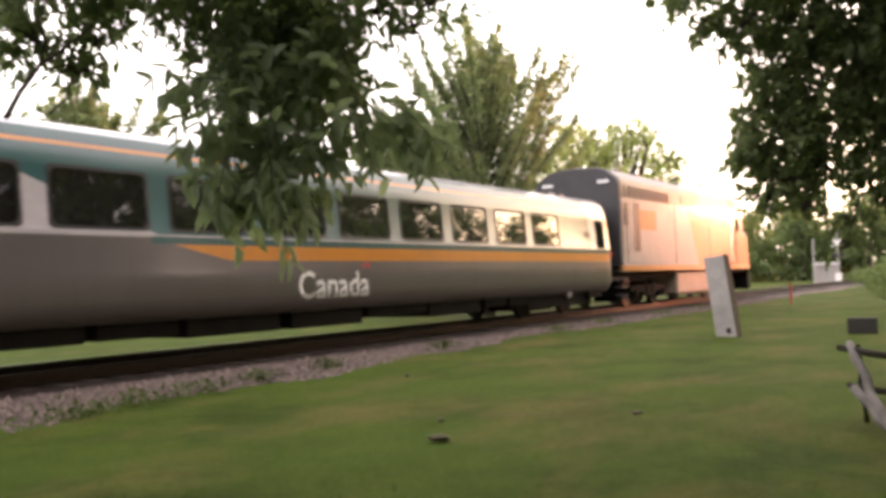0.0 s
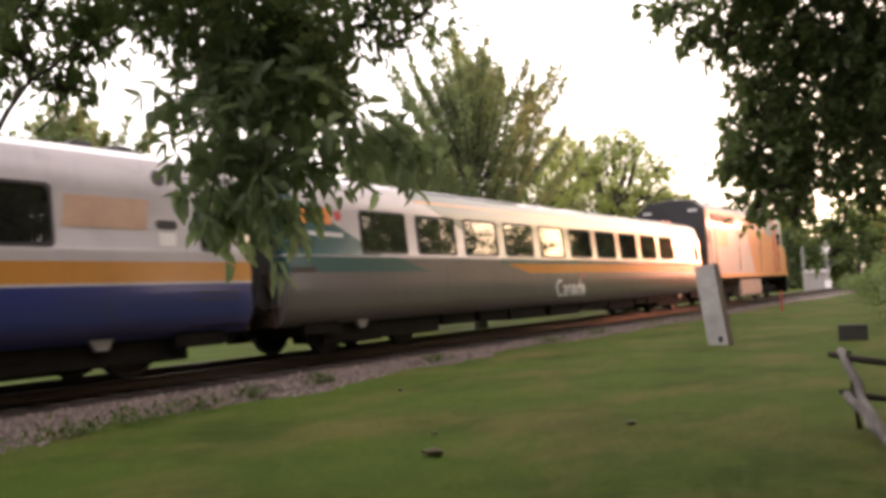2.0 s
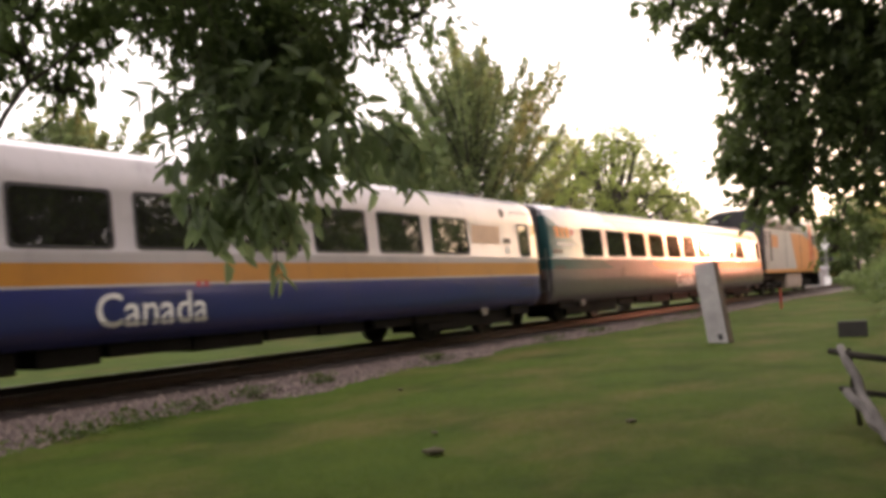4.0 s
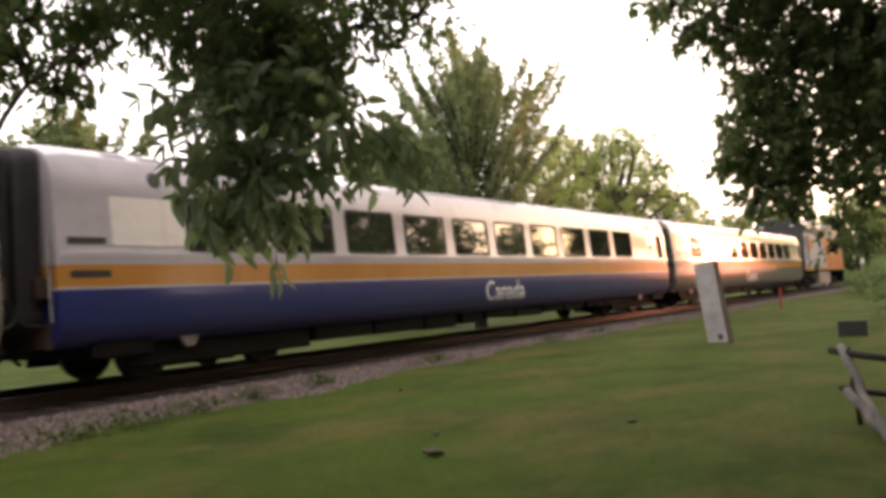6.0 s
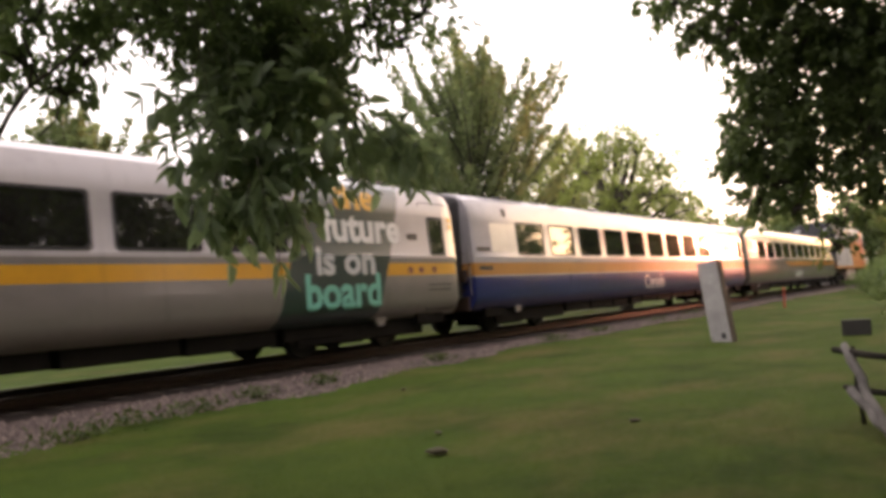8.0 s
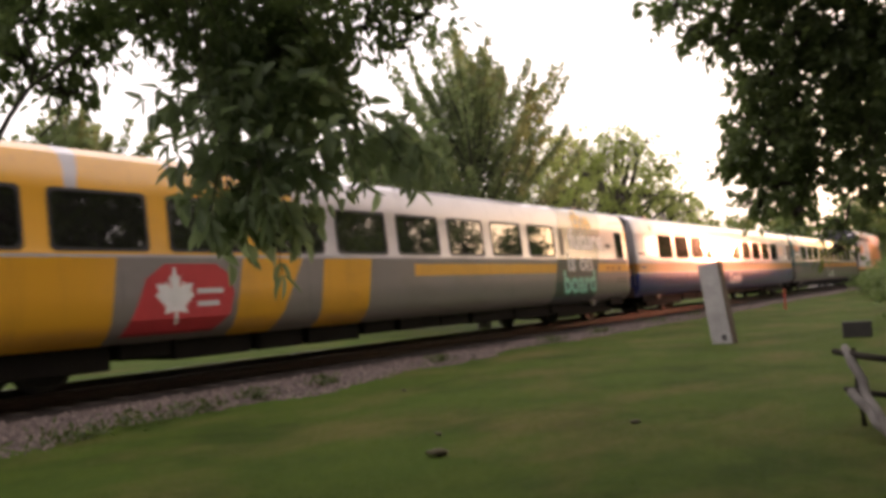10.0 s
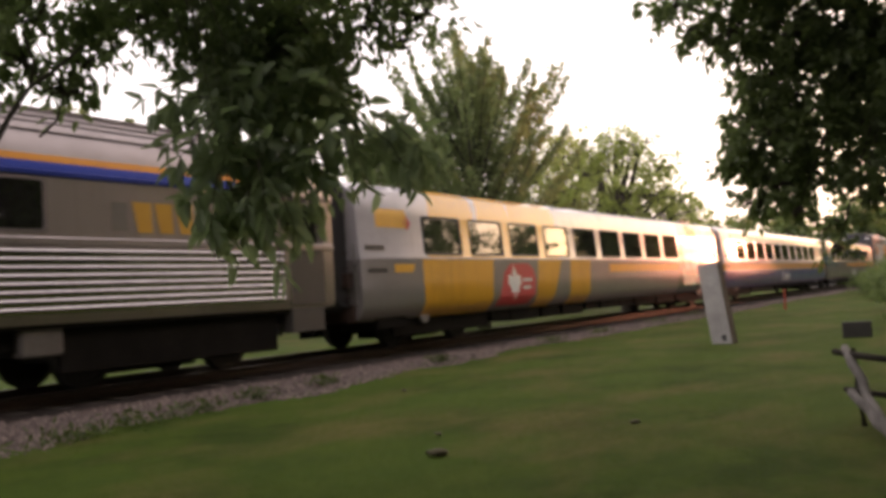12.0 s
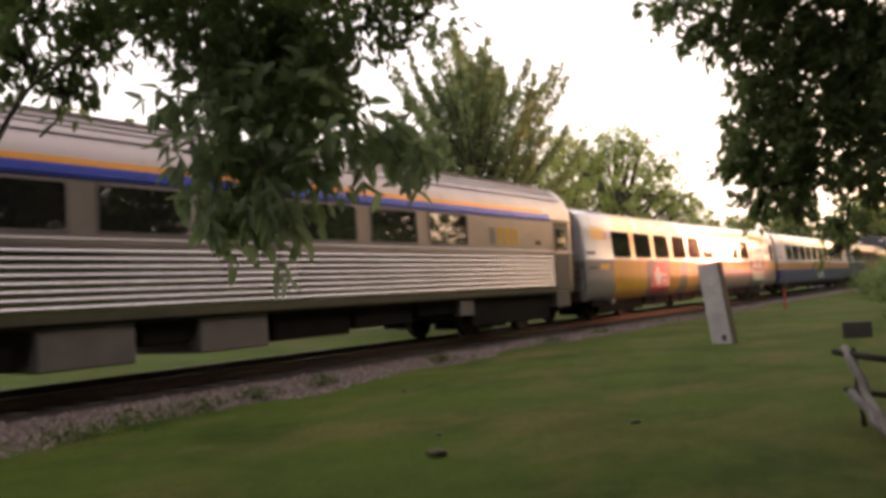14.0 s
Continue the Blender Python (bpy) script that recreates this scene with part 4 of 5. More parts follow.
def far_blobs(x, y, height, width, seed, low=0.25, n=14):
    g = random.Random(seed)
    out = []
    for i in range(n):
        f = low + (1 - low) * (i + 0.5) / n
        taper = math.sin(math.pi * min(1, 0.25 + 0.75 * f)) ** 0.7
        r = width * 0.5 * taper
        a = g.uniform(0, 6.28)
        q = r * g.uniform(0.2, 0.75)
        s = width * g.uniform(0.16, 0.26)
        out.append(((x + q * math.cos(a), y + q * math.sin(a), LAWN + height * f * 0.95), (s, s, s * g.uniform(0.8, 1.2))))
    return out


def upright(label, az, dist, height, width, leaf, size, seed, per=26, low=0.25, n=16, group="trees beyond the track"):
    p = toward(az, 0, dist)
    base = (p.x, p.y, LAWN)
    return tree(label, base, (p.x + 0.3, p.y, LAWN + height * 0.7), 0.035 * height, far_blobs(p.x, p.y, height, width, seed, low, n), per, leaf, size, seed, 0.42, group, 16, size * 1.6, 0.3)


def domed(label, az, dist, height, width, leaf, size, seed, n=60, group="trees beyond the track"):
    """A round-headed tree: clumps spread over a dome, open to the sky between them."""
    p = toward(az, 0, dist)
    g = random.Random(seed)
    blobs = []
    for i in range(n):
        u = math.sqrt((i + 0.5) / n) * g.uniform(0.9, 1.0)
        a = 2.4 * i
        f = g.uniform(0.35, 1.0) if i % 2 else g.uniform(0.9, 1.0)
        top = height * (0.18 + 0.74 * math.sqrt(max(0.0, 1 - u ** 2.2)) * f)
        r = width * g.uniform(0.09, 0.15)
        blobs.append(((p.x + 0.5 * width * u * math.cos(a), p.y + 0.5 * width * u * math.sin(a), LAWN + top), (r, r, r * 0.85)))
    return tree(label, (p.x, p.y, LAWN), (p.x + 0.2, p.y, LAWN + height * 0.6), 0.03 * height, blobs, 48, leaf, size, seed, 0.42, group, 14, size * 1.8, 0.2)


# near tree that hangs over the lawn, and its low bough
tree("ash tree with boughs hanging in over the lawn", (-0.6, 6.6, LAWN), (0.9, 5.6, 4.4), 0.17, [
    cluster(62.0, 15.5, 5.7, 0.22, 0.20), cluster(57.0, 13.6, 5.5, 0.16, 0.12), cluster(48.0, 15.0, 5.4, 0.20, 0.18), cluster(44.0, 15.6, 5.5, 0.26, 0.24), cluster(44.5, 18.0, 6.1, 0.50, 0.30), cluster(46.5, 13.5, 6.0, 0.30, 0.28), cluster(41.5, 13.0, 6.0, 0.26, 0.26), cluster(40.2, 14.6, 5.5, 0.20, 0.18), cluster(58.5, 17.7, 5.6, 0.36, 0.23), cluster(59.2, 15.2, 5.5, 0.24, 0.17), cluster(55.7, 15.2, 5.5, 0.20, 0.17), cluster(52.8, 18.4, 5.6, 0.30, 0.20),
    cluster(49.4, 17.5, 5.5, 0.27, 0.20), cluster(45.8, 17.5, 5.4, 0.30, 0.30), cluster(41.7, 17.2, 5.4, 0.31, 0.27), cluster(37.9, 17.8, 5.5, 0.21, 0.21),
    cluster(34.0, 18.3, 5.7, 0.27, 0.16), cluster(35.7, 16.5, 5.6, 0.14, 0.09), cluster(50.3, 21.8, 5.8, 1.04, 0.24, 0.5), cluster(37.2, 21.9, 5.8, 0.72, 0.22, 0.5),
], 6300, LEAF_NEAR, 0.068, 11, 0.25, "", 12, 0.08, 0.0, True)
bough_parts = [
    cluster(46.0, 13.6, 5.2, 0.26, 0.20), cluster(42.7, 12.9, 5.2, 0.23, 0.20), cluster(46.5, 10.4, 5.0, 0.24, 0.19), cluster(42.8, 10.3, 5.0, 0.18, 0.16),
    cluster(47.5, 7.5, 4.9, 0.19, 0.19), cluster(44.8, 7.8, 4.9, 0.19, 0.19), cluster(46.7, 4.9, 4.8, 0.14, 0.11), cluster(43.8, 5.2, 4.8, 0.09, 0.16),
    cluster(39.8, 11.0, 5.3, 0.17, 0.16), cluster(36.0, 10.2, 5.2, 0.19, 0.14), cluster(36.5, 9.0, 5.1, 0.12, 0.08), cluster(50.7, 12.6, 4.8, 0.07, 0.09),
]
tree("slender young ash with long drooping leaf sprays", (1.6, 5.9, LAWN), tuple(toward(66, 40, 5.8)), 0.05, [(c, (1.25 * r[0], 1.25 * r[1], 1.1 * r[2])) for c, r in bough_parts], 3300, LEAF_BOUGH, 0.13, 13, 0.22, "", 9, 0.10, 0.0, True)


def leaf_spray(parent, a, b, pairs, length, seed):
    """A compound leaf: a stalk from a to b with pairs of pointed leaflets and one at the tip."""
    g = random.Random(seed)
    o = parent.matrix_basis.translation
    a, b = Vector(a) - o, Vector(b) - o
    path = [p.copy() for p in bent(a, b, 6, 0.10 * (b - a).length, g)]
    stalk = part("leaf_stalk", tube_mesh("leaf_stalk", path, [0.005, 0.0045, 0.004, 0.0035, 0.003, 0.0025, 0.002], BARK, 5), None, parent)
    way = (b - a).normalized()
    across = way.cross(Vector((0.6, 0.45, 0.2))).normalized()
    places, ways = [], []
    for k in range(pairs):
        at = path[min(6, 2 + round(4 * k / max(1, pairs - 1)))]
        for side in (-1, 1):
            places.append(at)
            ways.append(way * 0.75 + across * side * g.uniform(0.5, 0.9) + Vector((0, 0, g.uniform(-0.5, 0.0))))
    places.append(path[6])
    ways.append(way + Vector((0, 0, -0.2)))
    for k, (p, w) in enumerate(zip(places, ways)):
        part("leaflet", leaf_cloud("leaflet", np.array([p[:]]), np.array([w[:]]), np.array([length * g.uniform(0.8, 1.15)]), LEAF_BOUGH, 0.17, 0.22, seed * 20 + k), None, stalk)


def near_sprays():
    ash = [ob for ob in bpy.data.objects if ob.name.startswith("tree") and ob.parent is None][:2]
    young, old = ash[1], ash[0]
    for k, (a0, e0, a1, e1, d, pairs, size) in enumerate((
            (49.0, 14.6, 52.4, 13.4, 4.6, 3, 0.11), (48.4, 12.6, 51.0, 10.6, 4.6, 4, 0.13), (48.2, 12.0, 50.6, 9.2, 4.5, 4, 0.14), (48.4, 13.6, 50.4, 13.2, 4.7, 3, 0.12),
            (44.9, 5.6, 44.2, 2.0, 4.6, 4, 0.13), (44.2, 7.4, 43.2, 4.6, 4.6, 4, 0.14), (46.0, 8.0, 46.4, 5.2, 4.6, 4, 0.13), (38.0, 11.6, 35.6, 8.6, 5.0, 4, 0.15),
            (37.2, 12.0, 34.4, 9.6, 5.0, 4, 0.15), (39.4, 11.0, 38.6, 8.0, 5.0, 4, 0.14), (48.0, 8.8, 48.6, 5.2, 4.6, 4, 0.13), (45.4, 9.6, 45.0, 5.6, 4.5, 5, 0.14))):
        leaf_spray(young, toward(a0, e0, d), toward(a1, e1, d), pairs, size, 300 + k)
    o = old.matrix_basis.translation
    for k, (pts, r) in enumerate(((((61.0, 10.6), (60.2, 12.2), (59.0, 14.0), (57.6, 15.0), (56.0, 16.5)), 0.016), (((59.0, 14.0), (58.8, 15.4), (59.4, 17.2)), 0.010), (((58.6, 11.0), (57.6, 12.0), (57.2, 13.6)), 0.007))):
        path = [toward(a, e, 5.2) - o for a, e in pts]
        part("bare_twig", tube_mesh("bare_twig", path, [r * (1 - 0.12 * i) for i in range(len(path))], BARK, 6), None, old)


near_sprays()

# near tree at the lawn's right, dark against the sky
overhang = [
    cluster(17.1, 17.4, 6.6, 0.22, 0.10), cluster(13.9, 15.4, 6.5, 0.24, 0.24), cluster(11.9, 12.0, 6.5, 0.26, 0.28), cluster(11.9, 8.3, 6.4, 0.30, 0.24),
    cluster(12.0, 5.6, 6.3, 0.20, 0.16), cluster(10.1, 14.7, 6.6, 0.35, 0.35), cluster(9.5, 10.2, 6.5, 0.35, 0.31), cluster(9.8, 6.4, 6.4, 0.31, 0.23),
    cluster(6.9, 13.8, 6.5, 0.34, 0.38), cluster(6.4, 9.4, 6.5, 0.31, 0.31), cluster(6.6, 6.4, 6.3, 0.22, 0.19), cluster(8.4, 2.8, 6.3, 0.17, 0.07),
    cluster(10.9, 3.7, 6.2, 0.15, 0.09), cluster(6.2, 4.3, 6.2, 0.15, 0.15), cluster(8.7, 1.3, 6.2, 0.06, 0.08), cluster(9.7, 18.9, 6.6, 0.77, 0.27, 0.6),
    cluster(13.4, 9.6, 6.5, 0.20, 0.18), cluster(13.5, 6.9, 6.4, 0.20, 0.18), cluster(13.0, 4.5, 6.3, 0.16, 0.13), cluster(15.6, 15.6, 6.6, 0.20, 0.14), cluster(18.2, 18.3, 6.7, 0.16, 0.10),
    cluster(3.0, 12, 6.5, 0.5, 0.6), cluster(2.0, 5.5, 6.3, 0.35, 0.4), cluster(-4.0, 15, 6.4, 0.7, 0.7), cluster(-10.0, 12, 6.6, 0.7, 0.7),
]
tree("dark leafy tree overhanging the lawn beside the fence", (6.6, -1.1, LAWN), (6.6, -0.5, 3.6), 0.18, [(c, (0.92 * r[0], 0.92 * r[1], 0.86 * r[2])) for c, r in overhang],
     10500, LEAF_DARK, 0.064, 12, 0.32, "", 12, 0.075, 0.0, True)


# two trees added above the view, whose high crowns block sky light over the lawn
tree("large ash tree added out of view to shade the lawn", (-3.0, 4.5, LAWN), (-2.0, 4.2, 5.5), 0.25, [
    cluster(62, 36, 7.0, 1.6, 0.9), cluster(45, 44, 7.0, 1.7, 0.9), cluster(85, 30, 7.5, 1.6, 1.2), cluster(110, 35, 6.0, 1.8, 1.2), cluster(70, 60, 6.5, 1.8, 0.9), cluster(78, 16, 8.0, 0.9, 1.2), cluster(30, 60, 7.0, 1.6, 0.8),
], 95, LEAF_NEAR, 0.14, 14, 0.26, "", 12, 0.16, 0.0)
tree("large dark tree added out of view to shade the lawn", (4.5, -4.0, LAWN), (4.5, -3.6, 5.0), 0.25, [
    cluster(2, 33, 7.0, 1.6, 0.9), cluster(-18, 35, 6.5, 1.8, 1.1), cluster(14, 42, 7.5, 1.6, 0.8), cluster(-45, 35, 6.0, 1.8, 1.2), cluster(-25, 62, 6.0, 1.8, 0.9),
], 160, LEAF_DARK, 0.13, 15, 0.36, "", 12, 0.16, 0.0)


def fan_tree(label, az, dist, height, width, leaf, size, seed, n=46, group="trees beyond the track"):
    """A tree whose boughs sweep up and out like a fan, feathered with leaves, with gaps of sky between."""
    p = toward(az, 0, dist)
    g = random.Random(seed)
    gn = np.random.default_rng(seed)
    t = thing("tree", label, "tree", group, at=Matrix.Translation((p.x, p.y, LAWN)))
    part("trunk", tube_mesh("trunk", [(0, 0, -0.1), (0.05, 0, height * 0.25), (-0.05, 0.05, height * 0.5), (0, 0, height * 0.8)], [0.3, 0.24, 0.16, 0.05], BARK, 9), None, t)
    places, ways = [], []
    for i in range(n):
        f = (i + 0.5) / n
        z0 = height * (0.10 + 0.55 * f)
        lean = radians(62 - 48 * f + g.uniform(-8, 8))
        a = 2.4 * i + g.uniform(-0.4, 0.4)
        reach = min(width * 0.5 / max(math.sin(lean), 0.2), (height * (1 - 0.30 * math.sin(lean)) * g.uniform(0.92, 1.03) - z0) / max(math.cos(lean), 0.3)) * g.uniform(0.8, 1.0)
        d = Vector((math.cos(a) * math.sin(lean), math.sin(a) * math.sin(lean), math.cos(lean)))
        path = [Vector((0, 0, z0)) + d * reach * q + Vector((0, 0, 0.10 * reach * q * q - 0.05 * reach * q)) for q in (0, 0.25, 0.5, 0.75, 1.0)]
        part("limb", tube_mesh("limb", path, [0.07, 0.055, 0.04, 0.025, 0.01], BARK, 5), None, t)
        k = int(reach * 85)
        q = gn.uniform(0.12, 1.04, (k, 1)) ** 0.8
        pts = np.array([0, 0, z0]) + np.array(d) * reach * q + np.array([0, 0, 1.0]) * (0.10 * reach * q * q - 0.05 * reach * q)
        knots = np.round(q * 9) / 9
        pts = pts + gn.normal(size=(k, 3)) * (0.07 + 0.22 * (1 - q)) + np.sin(knots * 40 + i) * 0.08
        places.append(pts)
        ways.append(np.array(d) * 0.8 + gn.normal(size=(k, 3)) * 0.8)
    pl, w = np.concatenate(places), np.concatenate(ways)
    part("crown", leaf_cloud("crown", pl, w, gn.uniform(0.6, 1.3, len(pl)) * size, leaf, 0.4, 0.2, seed), None, t)
    return t


fan_tree("tall broad tree with feathery upswept boughs", 31.0, 34, 12.3, 8.8, LEAF_PALE, 0.15, 21, 92)
fan_tree("dense green tree behind the track", 36.5, 37, 9.6, 6.5, LEAF_PALE, 0.17, 23, 60)
domed("round tree with evening haze in its pale green leaf colour", 21.6, 46, 10.1, 8.0, LEAF_LIME, 0.16, 22)
domed("bushy tree with evening haze in its pale green leaf colour", 25.2, 52, 11.2, 8.0, LEAF_LIME, 0.17, 25)
domed("low tree with evening haze in its pale green leaf colour", 18.9, 50, 7.0, 5.4, LEAF_LIME, 0.17, 27)
fan_tree("round-topped green tree behind the track", 56.6, 35, 9.9, 7.2, LEAF_PALE, 0.17, 24, 84)
upright("low green tree behind the track", 46.0, 40, 7.5, 6.0, LEAF_FAR, 0.24, 26, 20, 0.1, 12)
for k in range(13):
    upright("distant dark green tree by the crossing", 18.6 - 1.25 * k, 118 + 9 * (k % 3), 7.6 + 2.4 * ((k * 7) % 4) / 3, 11, LEAF_FAR, 0.6, 40 + k, 4, 0.05, 10, "far trees by the crossing")
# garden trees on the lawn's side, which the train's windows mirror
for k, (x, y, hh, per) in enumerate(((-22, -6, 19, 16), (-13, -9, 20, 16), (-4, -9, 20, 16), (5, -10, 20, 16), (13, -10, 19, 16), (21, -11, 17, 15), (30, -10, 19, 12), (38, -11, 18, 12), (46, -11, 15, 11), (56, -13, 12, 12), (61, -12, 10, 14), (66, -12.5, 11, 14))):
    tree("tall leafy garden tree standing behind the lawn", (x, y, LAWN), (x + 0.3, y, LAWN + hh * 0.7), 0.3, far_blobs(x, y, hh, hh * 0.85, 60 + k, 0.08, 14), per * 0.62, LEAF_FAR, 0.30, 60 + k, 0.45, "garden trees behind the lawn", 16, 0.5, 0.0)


# an unseen tall row added far off on the lawn's side to block the low sun, and a lower wood that goes on from it
for k in range(6):
    x, y = 108.5 + 8.6 * k, -25 + 1.5 * (k % 2)
    hh = 19 + (k * 5) % 3
    tree("tall dense tree in an unseen row that blocks the low sun", (x, y, LAWN), (x + 0.3, y, LAWN + hh * 0.7), 0.4, far_blobs(x, y, hh, 10.5, 160 + k, 0.08, 20), 7.0, LEAF_FAR, 0.6, 160 + k, 0.45, "tall row on the garden side", 16, 0.8, 0.0)
# unseen trees, added to shade the train between its sunlit stretches
for k in range(4):
    x, y = 106.5 + 9 * k, -2.0 - 0.5 * k
    tree("tall dense tree added out of view to shade the train", (x, y, LAWN), (x + 0.3, y, LAWN + 12), 0.35, far_blobs(x, y, 18, 10.5, 210 + k, 0.08, 20), 7.0, LEAF_FAR, 0.5, 210 + k, 0.45, "tall trees before the crossing", 16, 0.7, 0.0)
for k in range(12):
    x, y = 185 + 16 * k, -34 + 4 * (k % 3)
    hh = 10 + (k * 5) % 4
    tree("distant dense tree on the garden side", (x, y, LAWN), (x + 0.3, y, LAWN + hh * 0.7), 0.4, far_blobs(x, y, hh, 17, 180 + k, 0.05, 12), 1.6, LEAF_FAR, 1.0, 180 + k, 0.5, "distant wood on the garden side", 16, 1.2, 0.0)


# ---------------- things on the lawn ----------------
def marker_post():
    p = thing("marker_post", "leaning white-painted wooden marker post on the lawn", "post", at=Matrix.Translation((18.80, 5.28, LAWN)) @ pose(0, 0, 0, 0, 0, -92) @ pose(0, 0, 0, 0, -7, 0))
    part("shaft", box(-0.22, 0.22, -0.14, 0.14, -0.2, 1.74, 0.02), WHITE_PAINT, p)
    part("side_board", box(0.22, 0.25, -0.145, 0.145, -0.2, 1.75, 0.006), surface("bare_brown_board", (0.07, 0.05, 0.035), (0.16, 0.12, 0.09), 0.95), p, "bare brown side board")
    part("knot_hole", box(0.02, 0.12, -0.15, -0.13, 0.04, 0.17, 0.01), BLACK, p)


marker_post()
part("stake", box(-0.04, 0.04, -0.04, 0.04, -0.2, 0.85, 0.01), surface("red_stake_paint", (0.28, 0.04, 0.02), (0.42, 0.07, 0.04), 0.8), None, at=pose(36.7, 7.75, LAWN, 2, 3, 20))
tagged(bpy.data.objects["stake"], "thin red survey stake at the lawn's edge", "stake")
part("block", box(-0.1, 0.1, -0.28, 0.28, -0.05, 0.34, 0.02), surface("dark_block", (0.018, 0.017, 0.014), (0.05, 0.046, 0.04), 0.9), None, at=pose(19.5, 2.74, LAWN, 0, 0, 8))
tagged(bpy.data.objects["block"], "dark square block standing on the lawn", "block")


def rail_of(name, a, b, r, parent, seed, material=WEATHERED):
    """A split rail: a rough, bent, five-sided bar."""
    g = random.Random(seed)
    path = [p.lerp(q, 0.7) for p, q in zip(bent(a, b, 6, 0.01, g), bent(a, b, 6, 0.0, random.Random(0)))]
    return part(name, tube_mesh(name, path, [r * g.uniform(0.8, 1.15) for _ in path], material, 6), None, parent)


def split_rail_fence():
    dark = surface("mossy_dark_wood", (0.012, 0.011, 0.009), (0.04, 0.035, 0.028), 0.95, 0, 3.0, 45.0, 0.8, 0.01, spec=0.1)
    f = thing("fence", "weathered split-rail fence end with crossed braces", "fence", at=Matrix.Translation(toward(9.0, 0, 8.5) * 1.0))
    o = f.matrix_basis.translation
    f.matrix_basis = Matrix.Translation((o.x, o.y, LAWN))
    o = Vector((o.x, o.y, LAWN))
    rail_of("top_rail", toward(9.35, -4.75, 8.6) - o, toward(-4, -6.6, 6.8) - o, 0.030, f, 1, dark)
    rail_of("lower_rail", toward(8.9, -7.0, 8.6) - o, toward(-4, -9.0, 6.8) - o, 0.030, f, 2, dark)
    rail_of("brace", toward(8.75, -4.5, 8.5) - o, toward(6.2, -10.6, 7.5) - o, 0.042, f, 3)
    rail_of("brace", toward(8.6, -7.2, 8.4) - o, toward(5.6, -10.9, 7.3) - o, 0.040, f, 4)
    rail_of("brace", toward(8.3, -4.6, 8.55) - o, toward(8.0, -9.2, 8.5) - o, 0.022, f, 5, dark)


split_rail_fence()


def signal_hut():
    p = toward(9.8, 0, 90)
    h = thing("signal_hut", "small white equipment hut beside the crossing", "hut", at=Matrix.Translation((p.x, p.y, LAWN)) @ pose(0, 0, 0, 0, 0, 10))
    part("wall", box(-1.0, 1.0, -1.0, 1.0, -0.1, 1.75, 0.02), surface("pale_hut_paint", (0.28, 0.25, 0.24), (0.40, 0.36, 0.34), 0.7), h)
    part("roof", outline([(-1.2, 1.75), (1.2, 1.75), (0.9, 2.02), (-0.9, 2.02)], -1.2, 1.2), surface("hut_roof", (0.30, 0.28, 0.27), (0.42, 0.40, 0.38), 0.8), h)
    part("door", box(-1.03, -1.0, -0.4, 0.4, 0.0, 1.6, 0.01), surface("hut_door", (0.28, 0.27, 0.26), (0.36, 0.35, 0.33), 0.6), h)
    part("vent", box(-1.06, -1.03, -0.12, 0.12, 1.2, 1.38), BLACK, h)
    for az, d, top, name in ((10.5, 88, 4.3, "utility_pole"), (9.15, 86, 5.0, "crossing_signal")):
        q = toward(az, 0, d)
        m = thing(name, "tall pale pole beside the crossing" if name == "utility_pole" else "railway crossing signal with white crossbuck and lamps", "pole" if name == "utility_pole" else "signal", at=Matrix.Translation((q.x, q.y, LAWN)))
        part("mast", rod((0, 0, -0.1), (0, 0, top), 0.11, 0.08), surface("pale_mast", (0.26, 0.25, 0.24), (0.38, 0.36, 0.34), 0.6), m)
        if name == "crossing_signal":
            for s in (-1, 1):
                arm = part("crossbuck_arm", box(-0.03, 0.03, -0.6, 0.6, -0.1, 0.1), CREAM, m, at=pose(-0.12 - 0.03 * s, 0, 3.7, 45 * s, 0, 0))
                part("lamp_hood", rod((-0.25, 0.4 * s, 2.6), (0.0, 0.4 * s, 2.6), 0.2, sides=14), BLACK, m)
            part("lamp_bar", box(-0.05, 0.05, -0.5, 0.5, 2.55, 2.65), BLACK, m)
            part("control_box", box(-0.3, 0.3, -0.25, 0.25, 0.1, 1.0, 0.02), CREAM, m)


signal_hut()


def bush(az, dist, r, h, leaf, seed):
    p = toward(az, 0, dist)
    g = random.Random(seed)
    b = thing("bush", "leafy green bush at the lawn's edge", "bush", "bushes along the lawn", at=Matrix.Translation((p.x, p.y, LAWN)))
    blobs = [((g.uniform(-0.5, 0.5) * r, g.uniform(-0.5, 0.5) * r, h * g.uniform(0.3, 0.7)), (r * 0.5, r * 0.5, h * 0.33)) for _ in range(7)]
    part("stem", tube_mesh("stem", [(0, 0, -0.1), (0.05, 0.02, h * 0.3), (0.0, 0.05, h * 0.6)], [0.05, 0.04, 0.02], BARK, 6), None, b)
    p2, w, s = blob_leaves(blobs, 220, seed, 0.10, 0.2, 12, 0.14)
    part("crown", leaf_cloud("crown", p2, w, s, leaf, 0.4, 0.2, seed), None, b)


# The last five, mostly out of view, are added to shade the ballast.
for k, (az, d, r, h) in enumerate(((5.6, 26, 1.1, 1.3), (5.0, 34, 1.6, 1.9), (4.0, 22, 1.2, 1.3), (6.4, 58, 2.2, 2.2), (4.8, 48, 2.4, 2.4), (7.8, 80, 1.8, 1.6), (4.1, 52, 2.6, 3.0), (3.8, 57, 2.6, 3.0), (3.5, 62, 2.6, 3.0), (3.2, 67, 2.6, 3.0), (3.0, 72, 2.6, 3.0))):
    bush(az, d, r, h, LEAF_DARK if k in (0, 2) else LEAF_FAR, 80 + k)


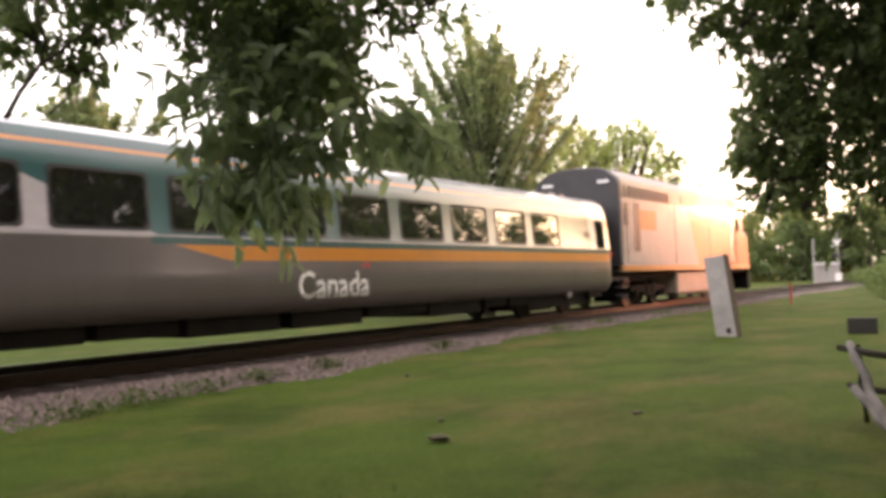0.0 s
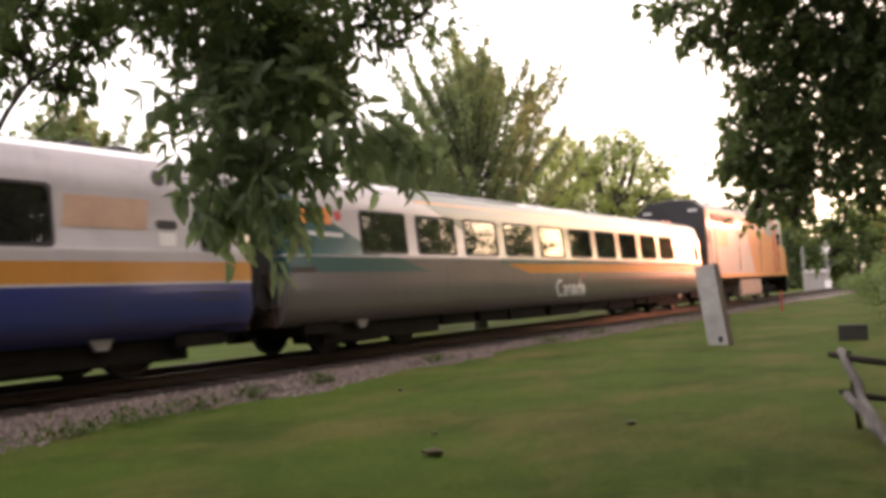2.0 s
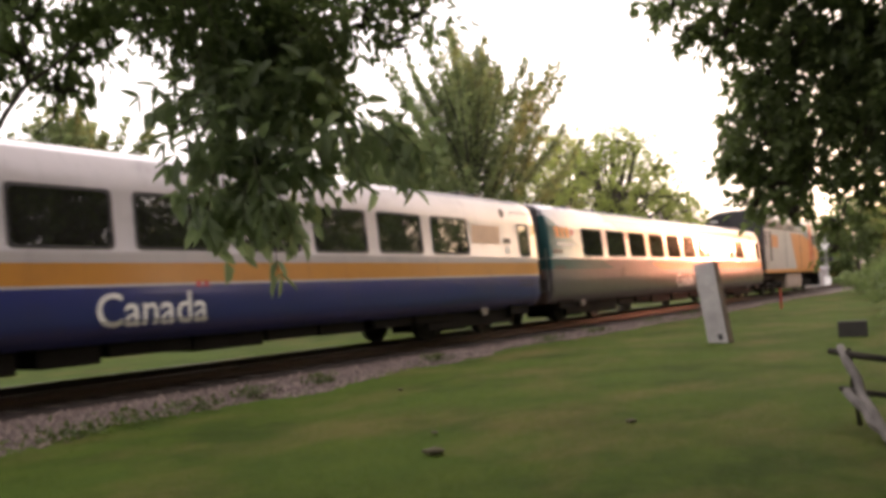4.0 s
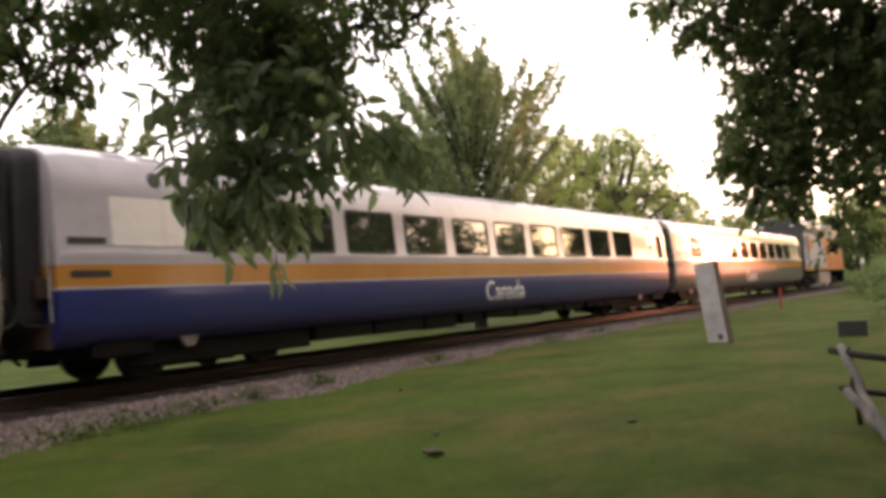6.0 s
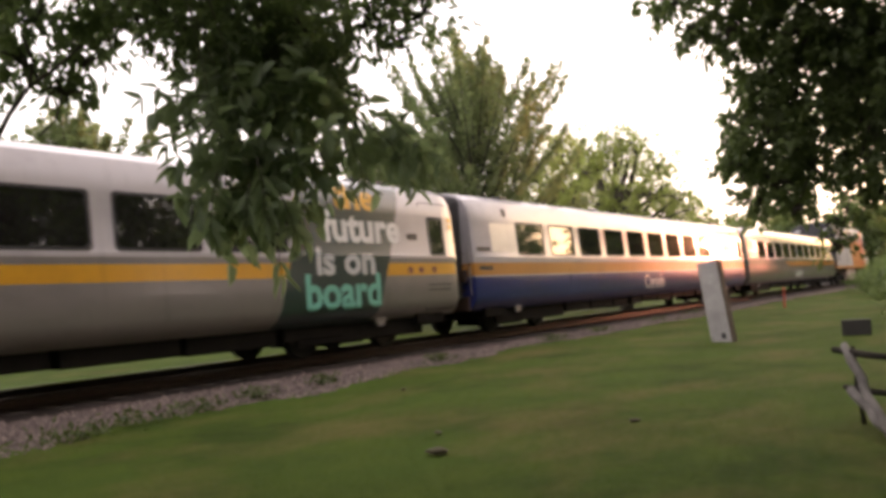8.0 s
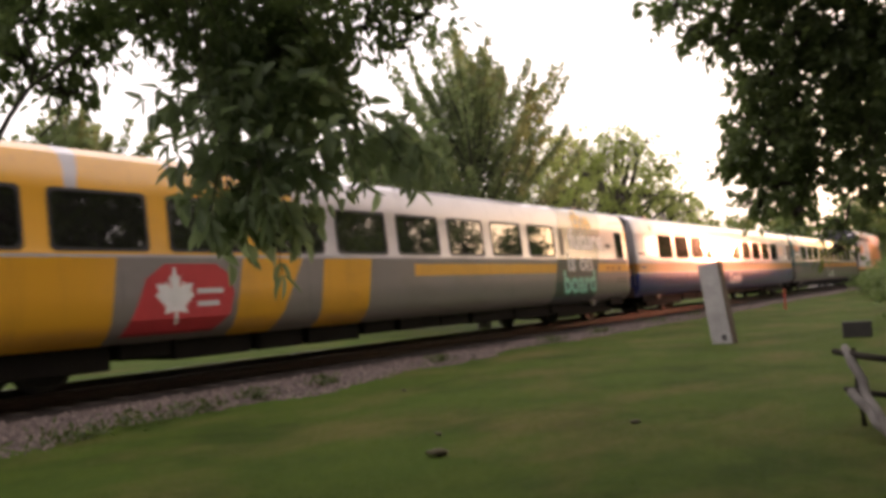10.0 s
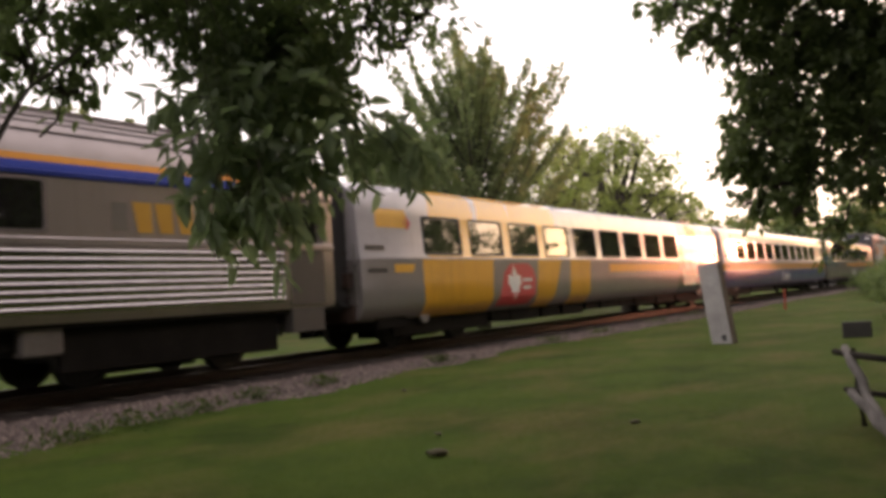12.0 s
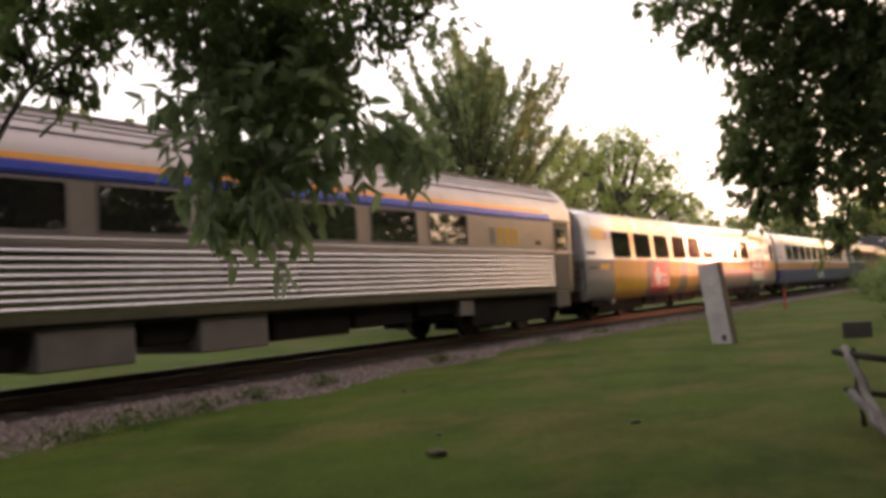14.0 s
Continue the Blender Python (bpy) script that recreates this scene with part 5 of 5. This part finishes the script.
# ---------------- loose small things ----------------
def grass_blades():
    g = np.random.default_rng(5)
    n = 60000
    r = 3.2 * (11.0 ** g.uniform(0, 1, n))
    a = np.radians(g.uniform(2, 66, n))
    x, y = r * np.cos(a), r * np.sin(a)
    keep = y < 9.3 - 0.3 * g.uniform(0, 1, n)
    x, y, r = x[keep], y[keep], r[keep]
    n = len(x)
    h = g.uniform(0.012, 0.03, n)
    w = 0.003 + 0.0004 * r
    t = np.radians(-56 + g.uniform(-55, 55, n))          # broad side towards the open lawn
    z = np.array([LAWN + 0.05 * noise.noise((px * 0.25, py * 0.25, 0)) for px, py in zip(x, y)]) - 0.004
    lean = g.normal(size=(n, 2)) * 0.02
    v = np.empty((n, 3, 3))
    v[:, 0] = np.stack([x - w * np.cos(t), y - w * np.sin(t), z], 1)
    v[:, 1] = np.stack([x + w * np.cos(t), y + w * np.sin(t), z], 1)
    v[:, 2] = np.stack([x + lean[:, 0], y + lean[:, 1], z + h], 1)
    me = bpy.data.meshes.new("grass")
    me.vertices.add(n * 3)
    me.vertices.foreach_set("co", v.reshape(-1))
    me.loops.add(n * 3)
    me.loops.foreach_set("vertex_index", np.arange(n * 3, dtype=np.int32))
    me.polygons.add(n)
    me.polygons.foreach_set("loop_start", np.arange(n, dtype=np.int32) * 3)
    me.polygons.foreach_set("loop_total", np.full(n, 3, dtype=np.int32))
    me.update(calc_edges=True)
    me.materials.append(GRASS_BLADE)
    me.shade_smooth()
    me.normals_split_custom_set_from_vertices([(0.0, 0.0, 1.0)] * (n * 3))
    tagged(new("grass", me), "short green lawn grass blades", "grass", kind="stuff")


grass_blades()


def loose_stones():
    g = np.random.default_rng(6)
    n = 11000
    x = 3.0 + 45 * g.uniform(0, 1, n) ** 1.6
    edge = 4.05 - 0.6 * np.clip((x - 4) / 2.5, 0, 1) - 0.75 * np.clip((x - 10) / 7, 0, 1) + 0.18 * np.sin(x * 2.1) * np.sin(x * 0.83)
    y = TRACK_Y - 1.75 - (edge - 1.75) * g.uniform(0, 1, n) ** 0.85
    off = TRACK_Y - y
    z = np.interp(off / edge, [0, 0.45, 0.8, 1.0], [-0.19, -0.20, -0.275, -0.31])
    s = g.uniform(0.018, 0.055, n)
    octa = np.array([(1, 0, 0), (0, 1, 0), (-1, 0, 0), (0, -1, 0), (0, 0, 0.9), (0, 0, -0.7)], float)
    tri = [(0, 1, 4), (1, 2, 4), (2, 3, 4), (3, 0, 4), (1, 0, 5), (2, 1, 5), (3, 2, 5), (0, 3, 5)]
    v = octa[None] * s[:, None, None] * g.uniform(0.6, 1.4, (n, 6, 1))
    t = g.uniform(0, 6.28, n)
    c, q = np.cos(t)[:, None], np.sin(t)[:, None]
    v = np.stack([v[..., 0] * c - v[..., 1] * q, v[..., 0] * q + v[..., 1] * c, v[..., 2]], -1) + np.stack([x, y, z], 1)[:, None]
    faces = (np.arange(n)[:, None, None] * 6 + np.array(tri)[None]).reshape(-1, 3)
    m, nn, ll, b = nodes_of("loose_ballast_stone")
    geo = nn.new("ShaderNodeNewGeometry")
    col = mixed(nn, ll, geo.outputs["Random Per Island"], (0.062, 0.047, 0.043), (0.22, 0.168, 0.150))
    ll.new(mixed(nn, ll, ramped(nn, ll, noise_node(nn, ll, coords(nn, ll), 60.0), 0.4, 0.8), col, (0.12, 0.10, 0.09)), b.inputs["Base Color"])
    b.inputs["Roughness"].default_value = 0.9
    me = mesh_from("ballast_stones", v.reshape(-1, 3).tolist(), [tuple(f) for f in faces.tolist()], m)
    tagged(new("ballast_stones", me), "loose crushed pinkish grey stones", "stones", kind="stuff")


loose_stones()


def weeds(x, y, r, seed, n=130):
    g = np.random.default_rng(seed)
    p = np.stack([x + g.normal(size=n) * r, y + g.normal(size=n) * r * 0.6, LAWN + 0.02 + g.uniform(0, 0.14, n)], 1)
    d = np.stack([g.normal(size=n), g.normal(size=n), g.uniform(0.2, 1.4, n)], 1)
    me = leaf_cloud("weed_tuft", p - np.array([x, y, LAWN]), d, g.uniform(0.04, 0.11, n), WEED, 0.22, 0.2, seed)
    ob = new("weed_tuft", me)
    ob.matrix_basis = Matrix.Translation((x, y, LAWN))
    tagged(ob, "tuft of green weeds at the ballast's edge", "weeds", "weed tufts along the track", "stuff")


for k, (x, y, r) in enumerate(((6.6, 8.9, 0.35), (7.6, 9.1, 0.25), (5.6, 8.6, 0.3), (10.5, 9.4, 0.2), (14.2, 9.6, 0.25), (19.5, 9.75, 0.3), (23.0, 10.0, 0.3), (28.5, 10.2, 0.5), (33.0, 10.3, 0.5), (8.8, 9.2, 0.2))):
    weeds(x, y, r, 90 + k)
CLOD = surface("earth_clod", (0.042, 0.036, 0.018), (0.075, 0.066, 0.028), 0.95)
for k, (x, y, r) in enumerate(((6.14, 4.24, 0.10), (8.07, 3.19, 0.07), (10.1, 7.5, 0.06), (6.97, 4.79, 0.05))):
    bm = bmesh.new()
    bmesh.ops.create_icosphere(bm, subdivisions=2, radius=r)
    for v in bm.verts:
        v.co *= 1 + 0.35 * noise.noise(v.co * 18 + Vector((k, 0, 0)))
        v.co.z *= 0.3
        v.co.x *= 0.6
    ob = part("turf_clod", bm, CLOD, None, at=pose(x, y, LAWN + 0.02, 0, 0, 30 + 40 * k))
    tagged(ob, "dark clod of earth lying on the lawn", "clod", "clods on the lawn")


# ---------------- how the train moves ----------------
def motions():
    for car, off in TRAIN:
        walk(car, [(t, pose(HEAD0 + off + SPEED * t, TRACK_Y, 0)) for t in (0.0, 7.0, 14.0)])
    step = 0.1
    for wheel, w in TURNING:
        walk(wheel, [(k * step, pose(w, 0, 0.46, 0, math.degrees(SPEED * k * step / 0.46), 0)) for k in range(141)])


motions()
